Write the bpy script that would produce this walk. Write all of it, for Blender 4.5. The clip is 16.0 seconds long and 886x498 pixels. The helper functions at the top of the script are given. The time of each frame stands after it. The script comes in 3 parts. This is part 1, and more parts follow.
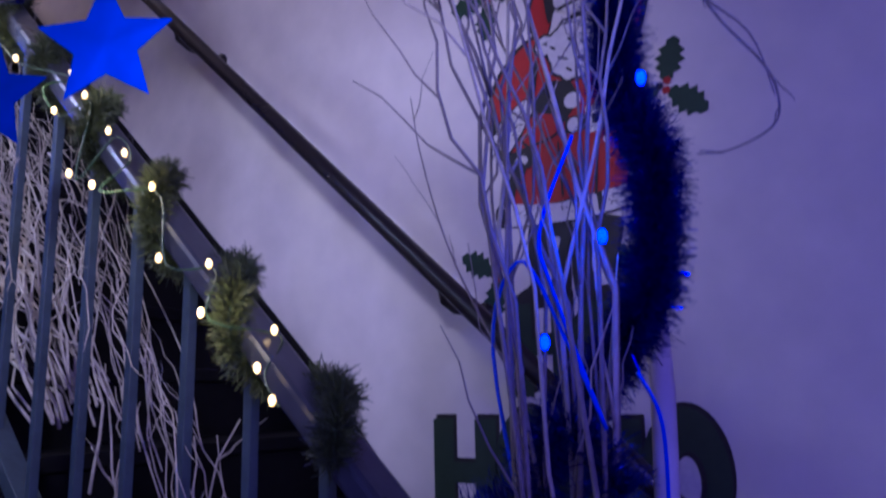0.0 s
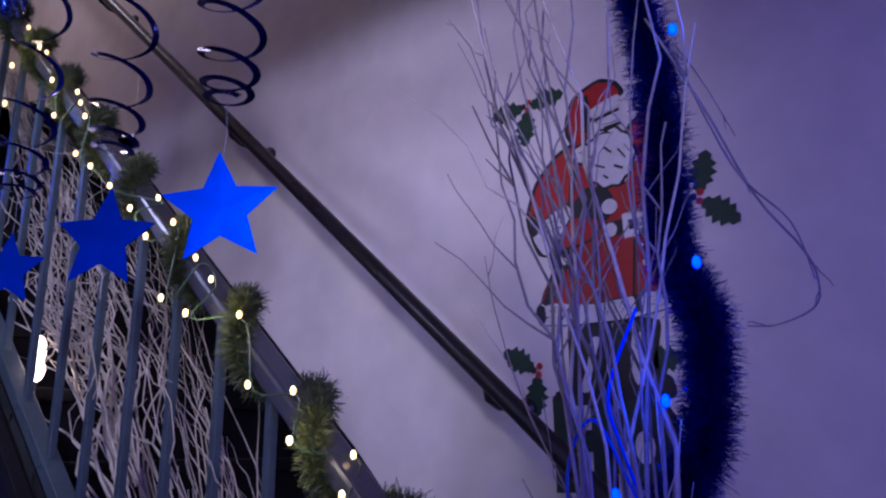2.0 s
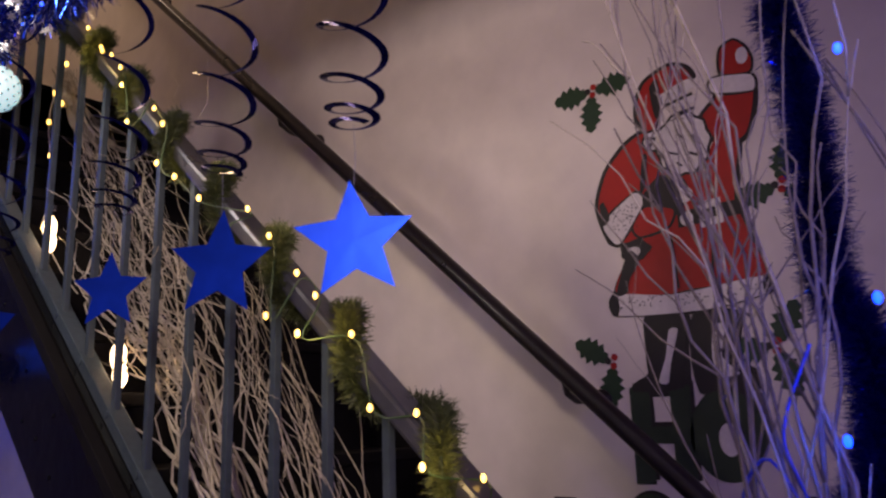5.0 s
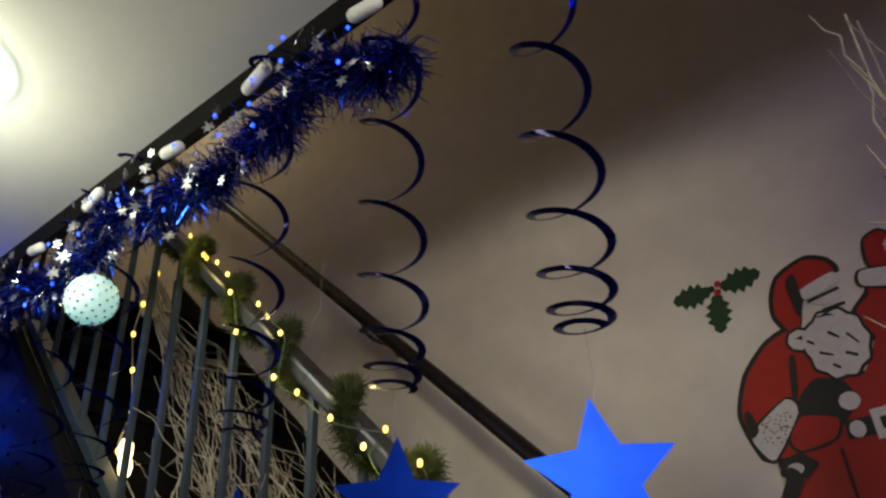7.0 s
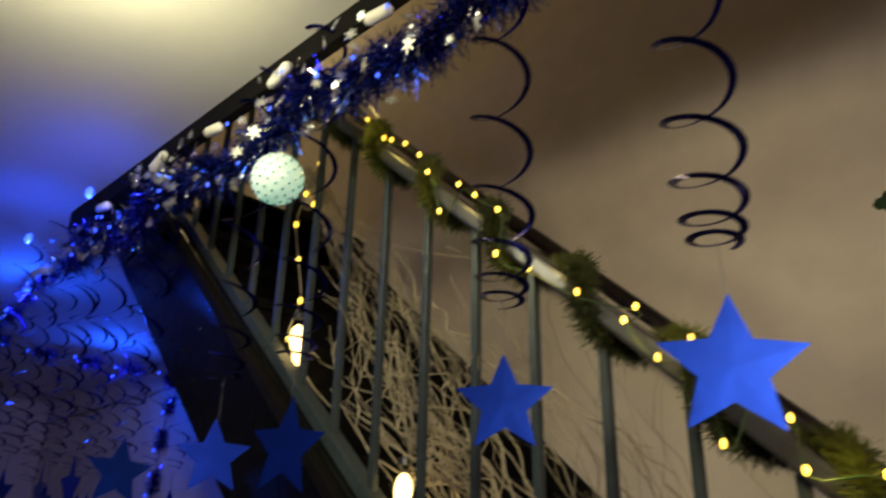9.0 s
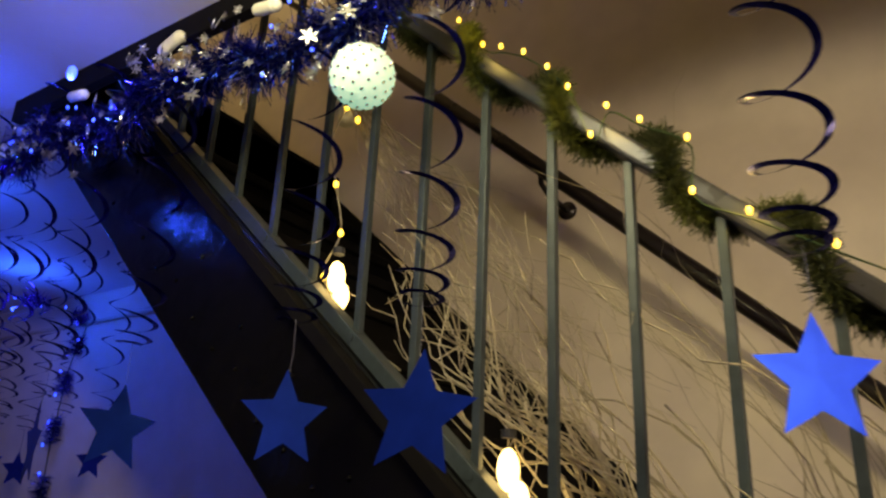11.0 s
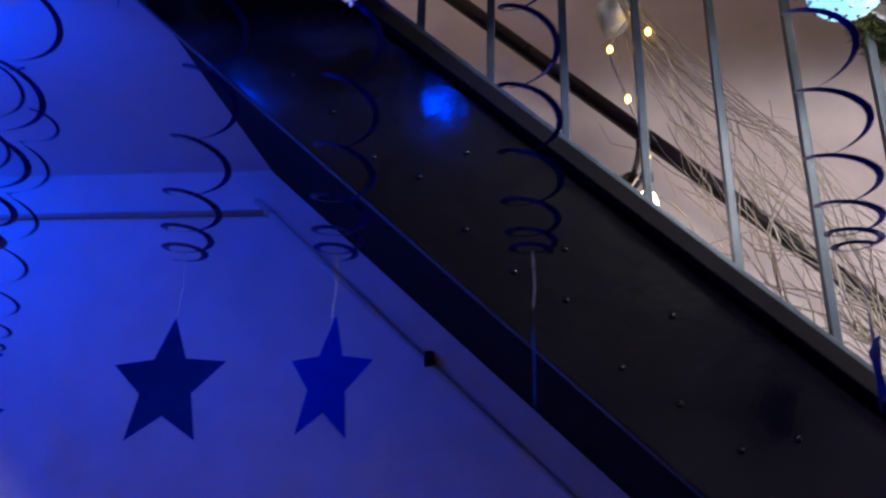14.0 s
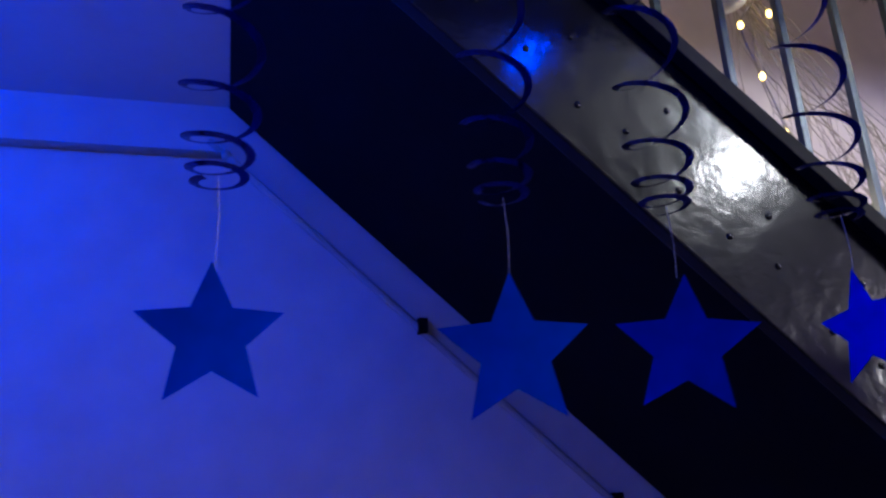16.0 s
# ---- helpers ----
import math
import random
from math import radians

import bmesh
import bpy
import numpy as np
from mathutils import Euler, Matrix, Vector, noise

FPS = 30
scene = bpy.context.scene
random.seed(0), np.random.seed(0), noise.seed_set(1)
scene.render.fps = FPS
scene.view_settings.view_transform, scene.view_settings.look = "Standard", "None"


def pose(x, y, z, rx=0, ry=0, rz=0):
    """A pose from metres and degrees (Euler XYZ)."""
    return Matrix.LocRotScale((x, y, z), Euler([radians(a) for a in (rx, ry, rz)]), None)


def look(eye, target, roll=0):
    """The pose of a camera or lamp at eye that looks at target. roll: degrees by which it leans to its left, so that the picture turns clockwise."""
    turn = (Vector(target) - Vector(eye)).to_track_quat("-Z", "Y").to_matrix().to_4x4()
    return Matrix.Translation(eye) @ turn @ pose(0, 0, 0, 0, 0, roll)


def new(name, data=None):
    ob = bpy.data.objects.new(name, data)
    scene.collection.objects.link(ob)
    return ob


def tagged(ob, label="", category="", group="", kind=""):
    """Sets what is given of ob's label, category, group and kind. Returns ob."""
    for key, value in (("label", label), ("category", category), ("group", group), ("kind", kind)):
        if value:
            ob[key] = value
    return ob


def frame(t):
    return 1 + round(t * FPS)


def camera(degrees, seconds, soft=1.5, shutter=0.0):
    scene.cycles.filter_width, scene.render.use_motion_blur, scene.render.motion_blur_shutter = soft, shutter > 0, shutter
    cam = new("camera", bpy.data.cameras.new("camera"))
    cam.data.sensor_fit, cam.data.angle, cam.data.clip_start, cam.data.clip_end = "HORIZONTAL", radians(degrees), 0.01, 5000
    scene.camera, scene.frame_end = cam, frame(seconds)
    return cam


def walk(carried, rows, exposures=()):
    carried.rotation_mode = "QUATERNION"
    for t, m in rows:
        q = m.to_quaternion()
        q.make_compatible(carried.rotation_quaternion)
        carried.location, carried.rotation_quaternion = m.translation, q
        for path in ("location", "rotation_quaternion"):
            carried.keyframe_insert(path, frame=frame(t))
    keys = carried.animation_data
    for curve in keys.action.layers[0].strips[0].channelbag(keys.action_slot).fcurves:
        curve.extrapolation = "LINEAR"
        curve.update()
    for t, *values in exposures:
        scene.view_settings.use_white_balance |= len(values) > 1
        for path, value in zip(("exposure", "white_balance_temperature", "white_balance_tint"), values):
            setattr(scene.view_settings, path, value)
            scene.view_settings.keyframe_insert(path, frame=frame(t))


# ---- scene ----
cam = camera(61.02, 16.0, soft=2.3, shutter=0.5)
# seconds, x, y, z, yaw, pitch, lean
ROWS = [
    (0, 0.275, -0.096, 1.408, 35.58, 10.62, -1.25),
    (0.5, 0.291, -0.141, 1.436, 35.64, 14.01, -0.71),
    (1, 0.300, -0.177, 1.456, 36.85, 14.64, -1.25),
    (1.5, 0.298, -0.210, 1.479, 36.99, 14.23, -1.59),
    (2, 0.299, -0.242, 1.498, 37.04, 15.00, -0.57),
    (2.5, 0.280, -0.269, 1.517, 36.95, 14.13, -0.48),
    (3, 0.250, -0.285, 1.529, 37.08, 13.98, -0.20),
    (3.2, 0.243, -0.289, 1.532, 37.02, 13.79, -0.59),
    (5.3, 0.124, -0.342, 1.592, 38.51, 12.39, -2.24),
    (5.5, 0.066, -0.307, 1.589, 38.17, 15.38, -2.59),
    (6, -0.009, -0.304, 1.635, 38.54, 19.75, -2.54),
    (6.5, -0.078, -0.315, 1.652, 38.40, 24.21, -1.56),
    (7, -0.135, -0.353, 1.669, 39.61, 27.83, -2.50),
    (7.5, -0.206, -0.400, 1.677, 39.66, 26.84, -2.24),
    (8, -0.278, -0.459, 1.662, 39.37, 26.48, -2.49),
    (8.5, -0.337, -0.481, 1.657, 41.58, 23.76, -0.99),
    (9, -0.458, -0.464, 1.613, 44.88, 22.82, 1.26),
    (9.2, -0.489, -0.465, 1.623, 46.25, 21.23, 1.55),
    (11.3, -1.115, -0.552, 1.660, 33.13, 20.50, 3.62),
    (11.5, -1.183, -0.568, 1.656, 32.34, 21.09, 4.44),
    (12, -1.450, -0.640, 1.622, 25.06, 20.31, 3.64),
    (12.5, -1.712, -0.708, 1.622, 18.89, 18.17, 1.90),
    (13, -1.959, -0.705, 1.599, 13.66, 18.86, 1.68),
    (13.5, -2.092, -0.708, 1.616, 14.52, 20.60, 3.57),
    (14, -2.376, -0.696, 1.598, 6.42, 19.92, 1.50),
    (14.5, -2.666, -0.664, 1.619, -3.31, 17.92, -1.38),
    (15, -2.810, -0.624, 1.586, -6.11, 19.04, -1.78),
    (15.5, -3.008, -0.593, 1.631, -9.01, 17.22, 0.08),
    (16, -3.216, -0.500, 1.625, -16.25, 17.42, -3.01),
]
# ---- path ----
EXPOSURES = [(0.0, 0.10, 4200, 38), (1.5, -0.08, 4250, 38), (3.0, 0.02, 5000, 33), (5.5, -0.17, 6400, 14), (7.0, -0.52, 6250, -13), (8.0, -0.62, 6900, -16), (9.0, -0.50, 8500, -17), (11.5, 0.02, 10300, -11), (12.3, 0.32, 8400, -5), (13.0, 0.50, 6900, 5), (14.0, 0.68, 5450, 11), (16.0, 1.12, 5000, 10)]
walk(cam, [(t, look((x, y, z), (x - math.sin(radians(yaw)) * math.cos(radians(pitch)), y + math.cos(radians(yaw)) * math.cos(radians(pitch)), z + math.sin(radians(pitch))), lean)) for t, x, y, z, yaw, pitch, lean in ROWS], EXPOSURES)

# ---- plan, in metres ----
SLOPE = 0.909          # rise over run of the stair
YB = 0.60              # plane of the balusters
YW = 1.645             # face of the wall along the stair
YWR = 1.434            # wall handrail
ZC = 2.756             # ceiling
YE = 0.329             # edge of the stairwell opening
XK = -3.09             # end of the opening, where the stair meets the upper floor
YH = 0.34              # line from which the swirls hang
STEP = 0.145           # between balusters


def foot(x):
    return 2.0 - SLOPE * (x + 2.0)


def rail_z(x):
    return foot(x) + 0.788


def wall_rail_z(x):
    return 2.747 - SLOPE * (x + 2.0)


ANG = math.atan(SLOPE)
PERP = Vector((math.sin(ANG), 0, math.cos(ANG)))     # square to it

# ---- world and light ----
world = bpy.data.worlds.new("night")
scene.world = world
world.use_nodes = True
world.node_tree.nodes["Background"].inputs[0].default_value = (0.02, 0.02, 0.05, 1)
world.node_tree.nodes["Background"].inputs[1].default_value = 0.15


def lamp(name, kind, place, energy, colour, size=0.05, target=None):
    data = bpy.data.lights.new(name, kind)
    data.energy, data.color = energy, colour
    if kind == "POINT":
        data.shadow_soft_size = size
    if kind == "AREA":
        data.shape, data.size = "DISK", size
    ob = new(name, data)
    ob.matrix_world = look(place, target) if target else Matrix.Translation(place)
    return ob


lamp("ceiling_lamp_light", "POINT", (-1.72, -0.19, 2.52), 16, (1.0, 0.87, 0.70), 0.06)
lamp("blue_bulb_light", "POINT", (-2.58, 0.20, 2.57), 2.6, (0.0, 0.05, 1.0), 0.02)
lamp("blue_bulb_light", "POINT", (-3.08, 0.20, 2.57), 4, (0.0, 0.05, 1.0), 0.02)
lamp("blue_string_light", "POINT", (-3.9, 0.45, 2.56), 11.5, (0.0, 0.05, 1.0), 0.05)
lamp("blue_string_light", "POINT", (-4.7, 1.2, 2.58), 10, (0.0, 0.05, 1.0), 0.05)
for place in ((0.052, 0.50, 1.694), (0.0, 0.50, 1.545), (0.045, 0.52, 1.98)):
    lamp("blue_twig_light", "POINT", place, 0.26, (0.02, 0.09, 1.0), 0.012)
# added warm fill behind the camera, no known fixture; cone fitted to the wall
spot = lamp("added_wall_fill_spot", "SPOT", (1.2, -1.6, 2.22), 265, (1.0, 0.80, 0.64), 0.12, (-2.3, 1.65, 2.40))
spot.data.spot_size, spot.data.spot_blend, spot.data.shadow_soft_size = radians(52), 0.95, 0.20
# invented fill high in the stairwell, lifts the upper wall
lamp("added_upper_wall_fill", "POINT", (-3.6, 1.0, 4.7), 10, (1.0, 0.72, 0.48), 0.12)
# violet fill without a known source, added to tint the right-hand wall
lamp("added_violet_fill", "POINT", (1.6, -0.9, 2.30), 34, (0.36, 0.23, 1.0), 0.12)


# ---- materials ----
def material(name, colour, rough=0.6, metal=0.0, grain=0.0, scale=30, bump=0.0, spots=None, emit=None, power=0.0, coat=0.0, spec=0.5):
    m = bpy.data.materials.new(name)
    m.use_nodes = True
    nt = m.node_tree
    b = nt.nodes["Principled BSDF"]
    b.inputs["Base Color"].default_value = (*colour, 1)
    b.inputs["Roughness"].default_value = rough
    b.inputs["Metallic"].default_value = metal
    b.inputs["Specular IOR Level"].default_value = spec
    b.inputs["Coat Weight"].default_value = coat
    if grain or bump:
        co = nt.nodes.new("ShaderNodeTexCoord")
        n1 = nt.nodes.new("ShaderNodeTexNoise")
        n1.inputs["Scale"].default_value, n1.inputs["Detail"].default_value = scale, 6
        n2 = nt.nodes.new("ShaderNodeTexNoise")
        n2.inputs["Scale"].default_value, n2.inputs["Detail"].default_value = scale * 0.09, 4
        for n in (n1, n2):
            nt.links.new(co.outputs["Object"], n.inputs["Vector"])
        add = nt.nodes.new("ShaderNodeMath")
        add.operation = "ADD"
        nt.links.new(n1.outputs[0], add.inputs[0])
        nt.links.new(n2.outputs[0], add.inputs[1])
        ramp = nt.nodes.new("ShaderNodeMapRange")
        ramp.inputs[1].default_value, ramp.inputs[2].default_value = 0.65, 1.35
        ramp.inputs[3].default_value, ramp.inputs[4].default_value = 1 - grain, 1 + grain
        nt.links.new(add.outputs[0], ramp.inputs[0])
        mix = nt.nodes.new("ShaderNodeVectorMath")
        mix.operation = "SCALE"
        mix.inputs[0].default_value = colour
        nt.links.new(ramp.outputs[0], mix.inputs["Scale"])
        nt.links.new(mix.outputs[0], b.inputs["Base Color"])
        rr = nt.nodes.new("ShaderNodeMapRange")
        rr.inputs[3].default_value, rr.inputs[4].default_value = max(0.02, rough - 0.12), min(1, rough + 0.12)
        nt.links.new(n2.outputs[0], rr.inputs[0])
        nt.links.new(rr.outputs[0], b.inputs["Roughness"])
        if bump:
            bm_ = nt.nodes.new("ShaderNodeBump")
            bm_.inputs["Strength"].default_value, bm_.inputs["Distance"].default_value = bump, 0.004
            nt.links.new(n1.outputs[0], bm_.inputs["Height"])
            nt.links.new(bm_.outputs[0], b.inputs["Normal"])
    if emit:
        b.inputs["Emission Color"].default_value = (*emit, 1)
        b.inputs["Emission Strength"].default_value = power
    return m


PLASTER = material("wall_plaster", (0.74, 0.68, 0.62), 0.62, grain=0.10, scale=9, bump=0.3)
CEILING = material("ceiling_paint", (0.72, 0.71, 0.69), 0.7, grain=0.03, scale=20, bump=0.08)
BLACKPAINT = material("black_gloss_paint", (0.0035, 0.0035, 0.004), 0.18, grain=0.3, scale=22, bump=0.5, spec=0.28)
BLACKMATT = material("black_matt_paint", (0.005, 0.0045, 0.005), 0.8, grain=0.3, scale=30, bump=0.2, spec=0.12)
STEEL = material("grey_painted_steel", (0.044, 0.062, 0.080), 0.42, metal=0.2, grain=0.25, scale=60, bump=0.2)
RAILBAR = material("dark_steel_rail", (0.07, 0.075, 0.10), 0.3, metal=0.5, grain=0.2, scale=40, bump=0.1)
DARKRAIL = material("dark_wood_rail", (0.014, 0.011, 0.014), 0.30, grain=0.35, scale=35, bump=0.15)
CONDUIT = material("painted_conduit", (0.55, 0.50, 0.42), 0.6, grain=0.12, scale=50, bump=0.1)
FLOOR = material("dark_floor_boards", (0.10, 0.075, 0.06), 0.45, grain=0.3, scale=12, bump=0.2)
BARK = material("pale_twig_bark", (0.40, 0.355, 0.29), 0.8, grain=0.3, scale=80, bump=0.3)
BARKDARK = material("grey_twig_bark", (0.20, 0.17, 0.16), 0.8, grain=0.35, scale=80, bump=0.3)
FIR = material("fir_needles", (0.058, 0.074, 0.016), 0.6, grain=0.5, scale=90)
BLUEFOIL = material("blue_foil", (0.004, 0.036, 0.46), 0.40, metal=0.85, grain=0.22, scale=25, bump=0.12)
SWIRLFOIL = material("dark_blue_foil", (0.025, 0.03, 0.30), 0.14, metal=0.9)
TINSEL = material("blue_tinsel", (0.012, 0.05, 0.55), 0.10, metal=1.0)
TINSELDARK = material("navy_tinsel", (0.008, 0.012, 0.16), 0.3, metal=0.6)
SILVER = material("silver_foil", (0.72, 0.74, 0.78), 0.18, metal=1.0)
FOAM = material("white_glitter_foam", (0.80, 0.80, 0.76), 0.6, grain=0.08, scale=120, bump=0.4)
CORD = material("clear_plastic_cord", (0.16, 0.17, 0.26), 0.35)
WARMLED = material("warm_led", (1, 0.9, 0.6), 0.4, emit=(1.0, 0.56, 0.08), power=4.5)
BLUELED = material("blue_led", (0.2, 0.3, 1), 0.4, emit=(0.0, 0.035, 1.0), power=7)
BULB = material("warm_lantern_bulb", (1, 0.9, 0.75), 0.4, emit=(1.0, 0.68, 0.34), power=7)
LAMPGLASS = material("opal_lamp_glass", (0.9, 0.9, 0.85), 0.4, emit=(1.0, 0.97, 0.85), power=7)
GREENWIRE = material("green_wire", (0.02, 0.05, 0.02), 0.5)
RED = material("printed_red", (0.38, 0.016, 0.011), 0.6, grain=0.1, scale=40)
PRINTWHITE = material("printed_white", (0.70, 0.66, 0.64), 0.65, grain=0.12, scale=70)
PRINTBLACK = material("printed_black", (0.02, 0.018, 0.018), 0.6)
PRINTGREEN = material("printed_green", (0.022, 0.042, 0.022), 0.6, grain=0.15, scale=40)
HOLLY = material("holly_green", (0.018, 0.05, 0.022), 0.6, grain=0.2, scale=60)


# ---- mesh helpers ----
def finish(bm, name):
    me = bpy.data.meshes.new(name)
    bm.to_mesh(me)
    bm.free()
    return me


def part(name, bm, mat, parent=None, label="", smooth=False):
    me = finish(bm, name)
    me.materials.append(mat)
    if smooth:
        me.polygons.foreach_set("use_smooth", [True] * len(me.polygons))
    ob = new(name, me)
    if parent:
        ob.parent = parent
    if label:
        ob["label"] = label
    return ob


def box(x0, y0, z0, x1, y1, z1, bevel=0.0, bm=None):
    own = bmesh.new()
    bmesh.ops.create_cube(own, size=1, matrix=Matrix.Translation(((x0 + x1) / 2, (y0 + y1) / 2, (z0 + z1) / 2)) @ Matrix.Diagonal((abs(x1 - x0), abs(y1 - y0), abs(z1 - z0), 1)))
    if bevel:
        bmesh.ops.bevel(own, geom=own.edges[:], offset=bevel, segments=2, affect="EDGES", profile=0.6)
    if bm is None:
        return own
    me = bpy.data.meshes.new("x")
    own.to_mesh(me)
    own.free()
    bm.from_mesh(me)
    bpy.data.meshes.remove(me)
    return bm


def prism(points, y0, y1, bevel=0.0):
    """A slab whose outline lies in the xz plane, from y0 to y1."""
    bm = bmesh.new()
    a = [bm.verts.new((x, y0, z)) for x, z in points]
    b = [bm.verts.new((x, y1, z)) for x, z in points]
    bm.faces.new(a)
    bm.faces.new(b[::-1])
    n = len(points)
    for i in range(n):
        bm.faces.new((a[i], b[i], b[(i + 1) % n], a[(i + 1) % n]))
    bmesh.ops.recalc_face_normals(bm, faces=bm.faces[:])
    if bevel:
        bmesh.ops.bevel(bm, geom=bm.edges[:], offset=bevel, segments=2, affect="EDGES", profile=0.6)
    return bm


def tube(points, radius, sides=8, bm=None, taper=1.0, cap=True):
    """A round bar along points; taper is the share of the radius left at its end."""
    bm = bm or bmesh.new()
    pts = [Vector(p) for p in points]
    n = len(pts)
    rings = []
    for i, p in enumerate(pts):
        d = (pts[min(i + 1, n - 1)] - pts[max(i - 1, 0)]).normalized()
        side = d.cross(Vector((0.31, 0.93, 0.17))).normalized()
        up = d.cross(side)
        r = radius * (1 + (taper - 1) * i / max(1, n - 1))
        rings.append([bm.verts.new(p + r * (math.cos(2 * math.pi * k / sides) * side + math.sin(2 * math.pi * k / sides) * up)) for k in range(sides)])
    for a, b in zip(rings, rings[1:]):
        for k in range(sides):
            bm.faces.new((a[k], a[(k + 1) % sides], b[(k + 1) % sides], b[k]))
    if cap:
        bm.faces.new(rings[0][::-1])
        bm.faces.new(rings[-1])
    return bm


def ball_mesh(r, place=(0, 0, 0), seg=12, rings=8, bm=None, squash=(1, 1, 1)):
    bm = bm or bmesh.new()
    bmesh.ops.create_uvsphere(bm, u_segments=seg, v_segments=rings, radius=r, matrix=Matrix.Translation(place) @ Matrix.Diagonal((*squash, 1)))
    return bm


def thing(name, place, label, category, group="", turn=0):
    ob = new(name)
    ob.empty_display_size = 0.05
    ob.matrix_basis = pose(*place, 0, 0, turn)
    return tagged(ob, label, category, group)


def structure(name, bm, mat, label):
    ob = part(name, bm, mat)
    return tagged(ob, label, name.split("_")[0], "", "structure")


# ---- structure ----
structure("floor", box(-7.0, -3.2, -0.12, 3.2, YW, 0), FLOOR, "dark worn wooden floor of the hall")
structure("wall_stair", box(-7.0, YW, 0, 3.2, YW + 0.22, 5.6), PLASTER, "cream plastered wall beside the staircase")
structure("wall_back", box(-7.0, -3.42, 0, 3.2, -3.2, ZC), PLASTER, "plain plastered wall behind the hall")
structure("wall_end", box(-7.22, -3.42, 0, -7.0, YW + 0.22, ZC), PLASTER, "plain plastered end wall of the hall")
structure("wall_start", box(3.2, -3.42, 0, 3.42, YW + 0.22, 5.6), PLASTER, "plain plastered wall at the foot of the stair")
structure("ceiling_hall", box(-7.0, -3.2, ZC, 3.2, YE, ZC + 0.28), CEILING, "white painted ceiling of the hall")
structure("ceiling_landing", box(-7.0, YE, ZC, XK, YW, ZC + 0.28), CEILING, "white painted ceiling under the upper landing")
structure("wall_upper", box(XK - 2.2, YE - 0.2, ZC + 0.28, 3.2, YE - 0.02, 5.6), PLASTER, "upper plastered wall of the stairwell")
structure("wall_landing", box(XK - 2.4, YE - 0.2, ZC + 0.28, XK - 2.2, YW, 5.6), PLASTER, "plastered end wall of the upper landing")
structure("ceiling_upper", box(XK - 2.4, YE - 0.2, 5.6, 3.42, YW + 0.22, 5.75), CEILING, "painted ceiling above the stairwell")
structure("trim_opening", box(XK - 0.05, YE, ZC - 0.065, 3.2, YE + 0.03, ZC + 0.30, 0.003), BLACKMATT, "black painted edge board of the stairwell opening")
structure("trim_landing", box(XK - 0.035, YE + 0.03, ZC - 0.012, XK, YW, ZC + 0.30, 0.003), BLACKMATT, "black painted edge board under the landing")

# ---- staircase ----
ZTOP = ZC + 0.28
stair = thing("staircase", (0, 0, 0), "black painted staircase with steel balustrade and open side", "staircase")


def band(dz0, dz1, x0, x1):
    return [(x0, foot(x0) + dz0), (x1, foot(x1) + dz0), (x1, foot(x1) + dz1), (x0, foot(x0) + dz1)]


def clipped(dz0, dz1, x0, x1, zmin, zmax):
    """The sloping band between two offsets from the foot line, cut at a floor and a ceiling."""
    pts = band(dz0, dz1, x0, x1)
    for sign, lim in ((1, zmin), (-1, zmax)):
        out = []
        for (ax, az), (bx, bz) in zip(pts, pts[1:] + pts[:1]):
            ina, inb = sign * (az - lim) >= 0, sign * (bz - lim) >= 0
            if ina:
                out.append((ax, az))
            if ina != inb:
                k = (lim - az) / (bz - az)
                out.append((ax + k * (bx - ax), lim))
        pts = out
    return pts


part("outer_string", prism(clipped(-0.45, -0.02, -3.45, 0.6, 0.0, ZC - 0.014), YB - 0.045, YB - 0.01, 0.004), BLACKPAINT, stair, "glossy black painted string board with round bolt heads")
wall_pts = [(x, foot(x) + d) for x, d in ((-3.75, -0.39), (-3.75, -0.03), (-1.5, -0.03), (-0.45, -0.17), (0.02, -0.17), (0.02, -0.35), (-0.1, -0.39))]
part("wall_string", prism([(x, max(0.0, z)) for x, z in wall_pts], YW - 0.03, YW - 0.004, 0.003), BLACKMATT, stair, "black skirting string on the wall")
part("soffit", prism(clipped(-0.395, -0.36, -3.55, 0.45, 0.0, ZC - 0.02), YB - 0.009, YW - 0.031), BLACKMATT, stair, "dark underside of the stair")
RISE = 0.185
n_steps = int(ZTOP / RISE)
for i in range(n_steps):
    z = (i + 1) * RISE
    x = -2.0 - (z - 1.93) / SLOPE
    part("tread", box(x - 0.03 - RISE / SLOPE, YB - 0.008, z - 0.035, x + 0.02, YW - 0.032, z, 0.006), BLACKMATT, stair)
    part("riser", box(x - 0.018, YB - 0.008, z - RISE, x - 0.002, YW - 0.032, z - 0.036), BLACKMATT, stair)
part("top_flange", prism(clipped(-0.062, -0.022, -3.35, 0.5, 0.0, ZC - 0.014), YB - 0.078, YB - 0.046, 0.003), BLACKMATT, stair, "projecting black flange along the string")
# bolt heads on the string board
for i in range(34):
    x = -3.09 + i * 0.0875
    for dz in (-0.335 + 0.02 * math.sin(i * 2.3), -0.205 + 0.02 * math.cos(i * 1.7)):
        z = foot(x) + dz
        if (dz < -0.3 or i % 2) and 0.1 < z < ZC - 0.1:
            bm = ball_mesh(0.0062, (x, YB - 0.046, z), 8, 6, None, (1, 0.55, 1))
            part("bolt_head", bm, BLACKPAINT, stair, smooth=True)

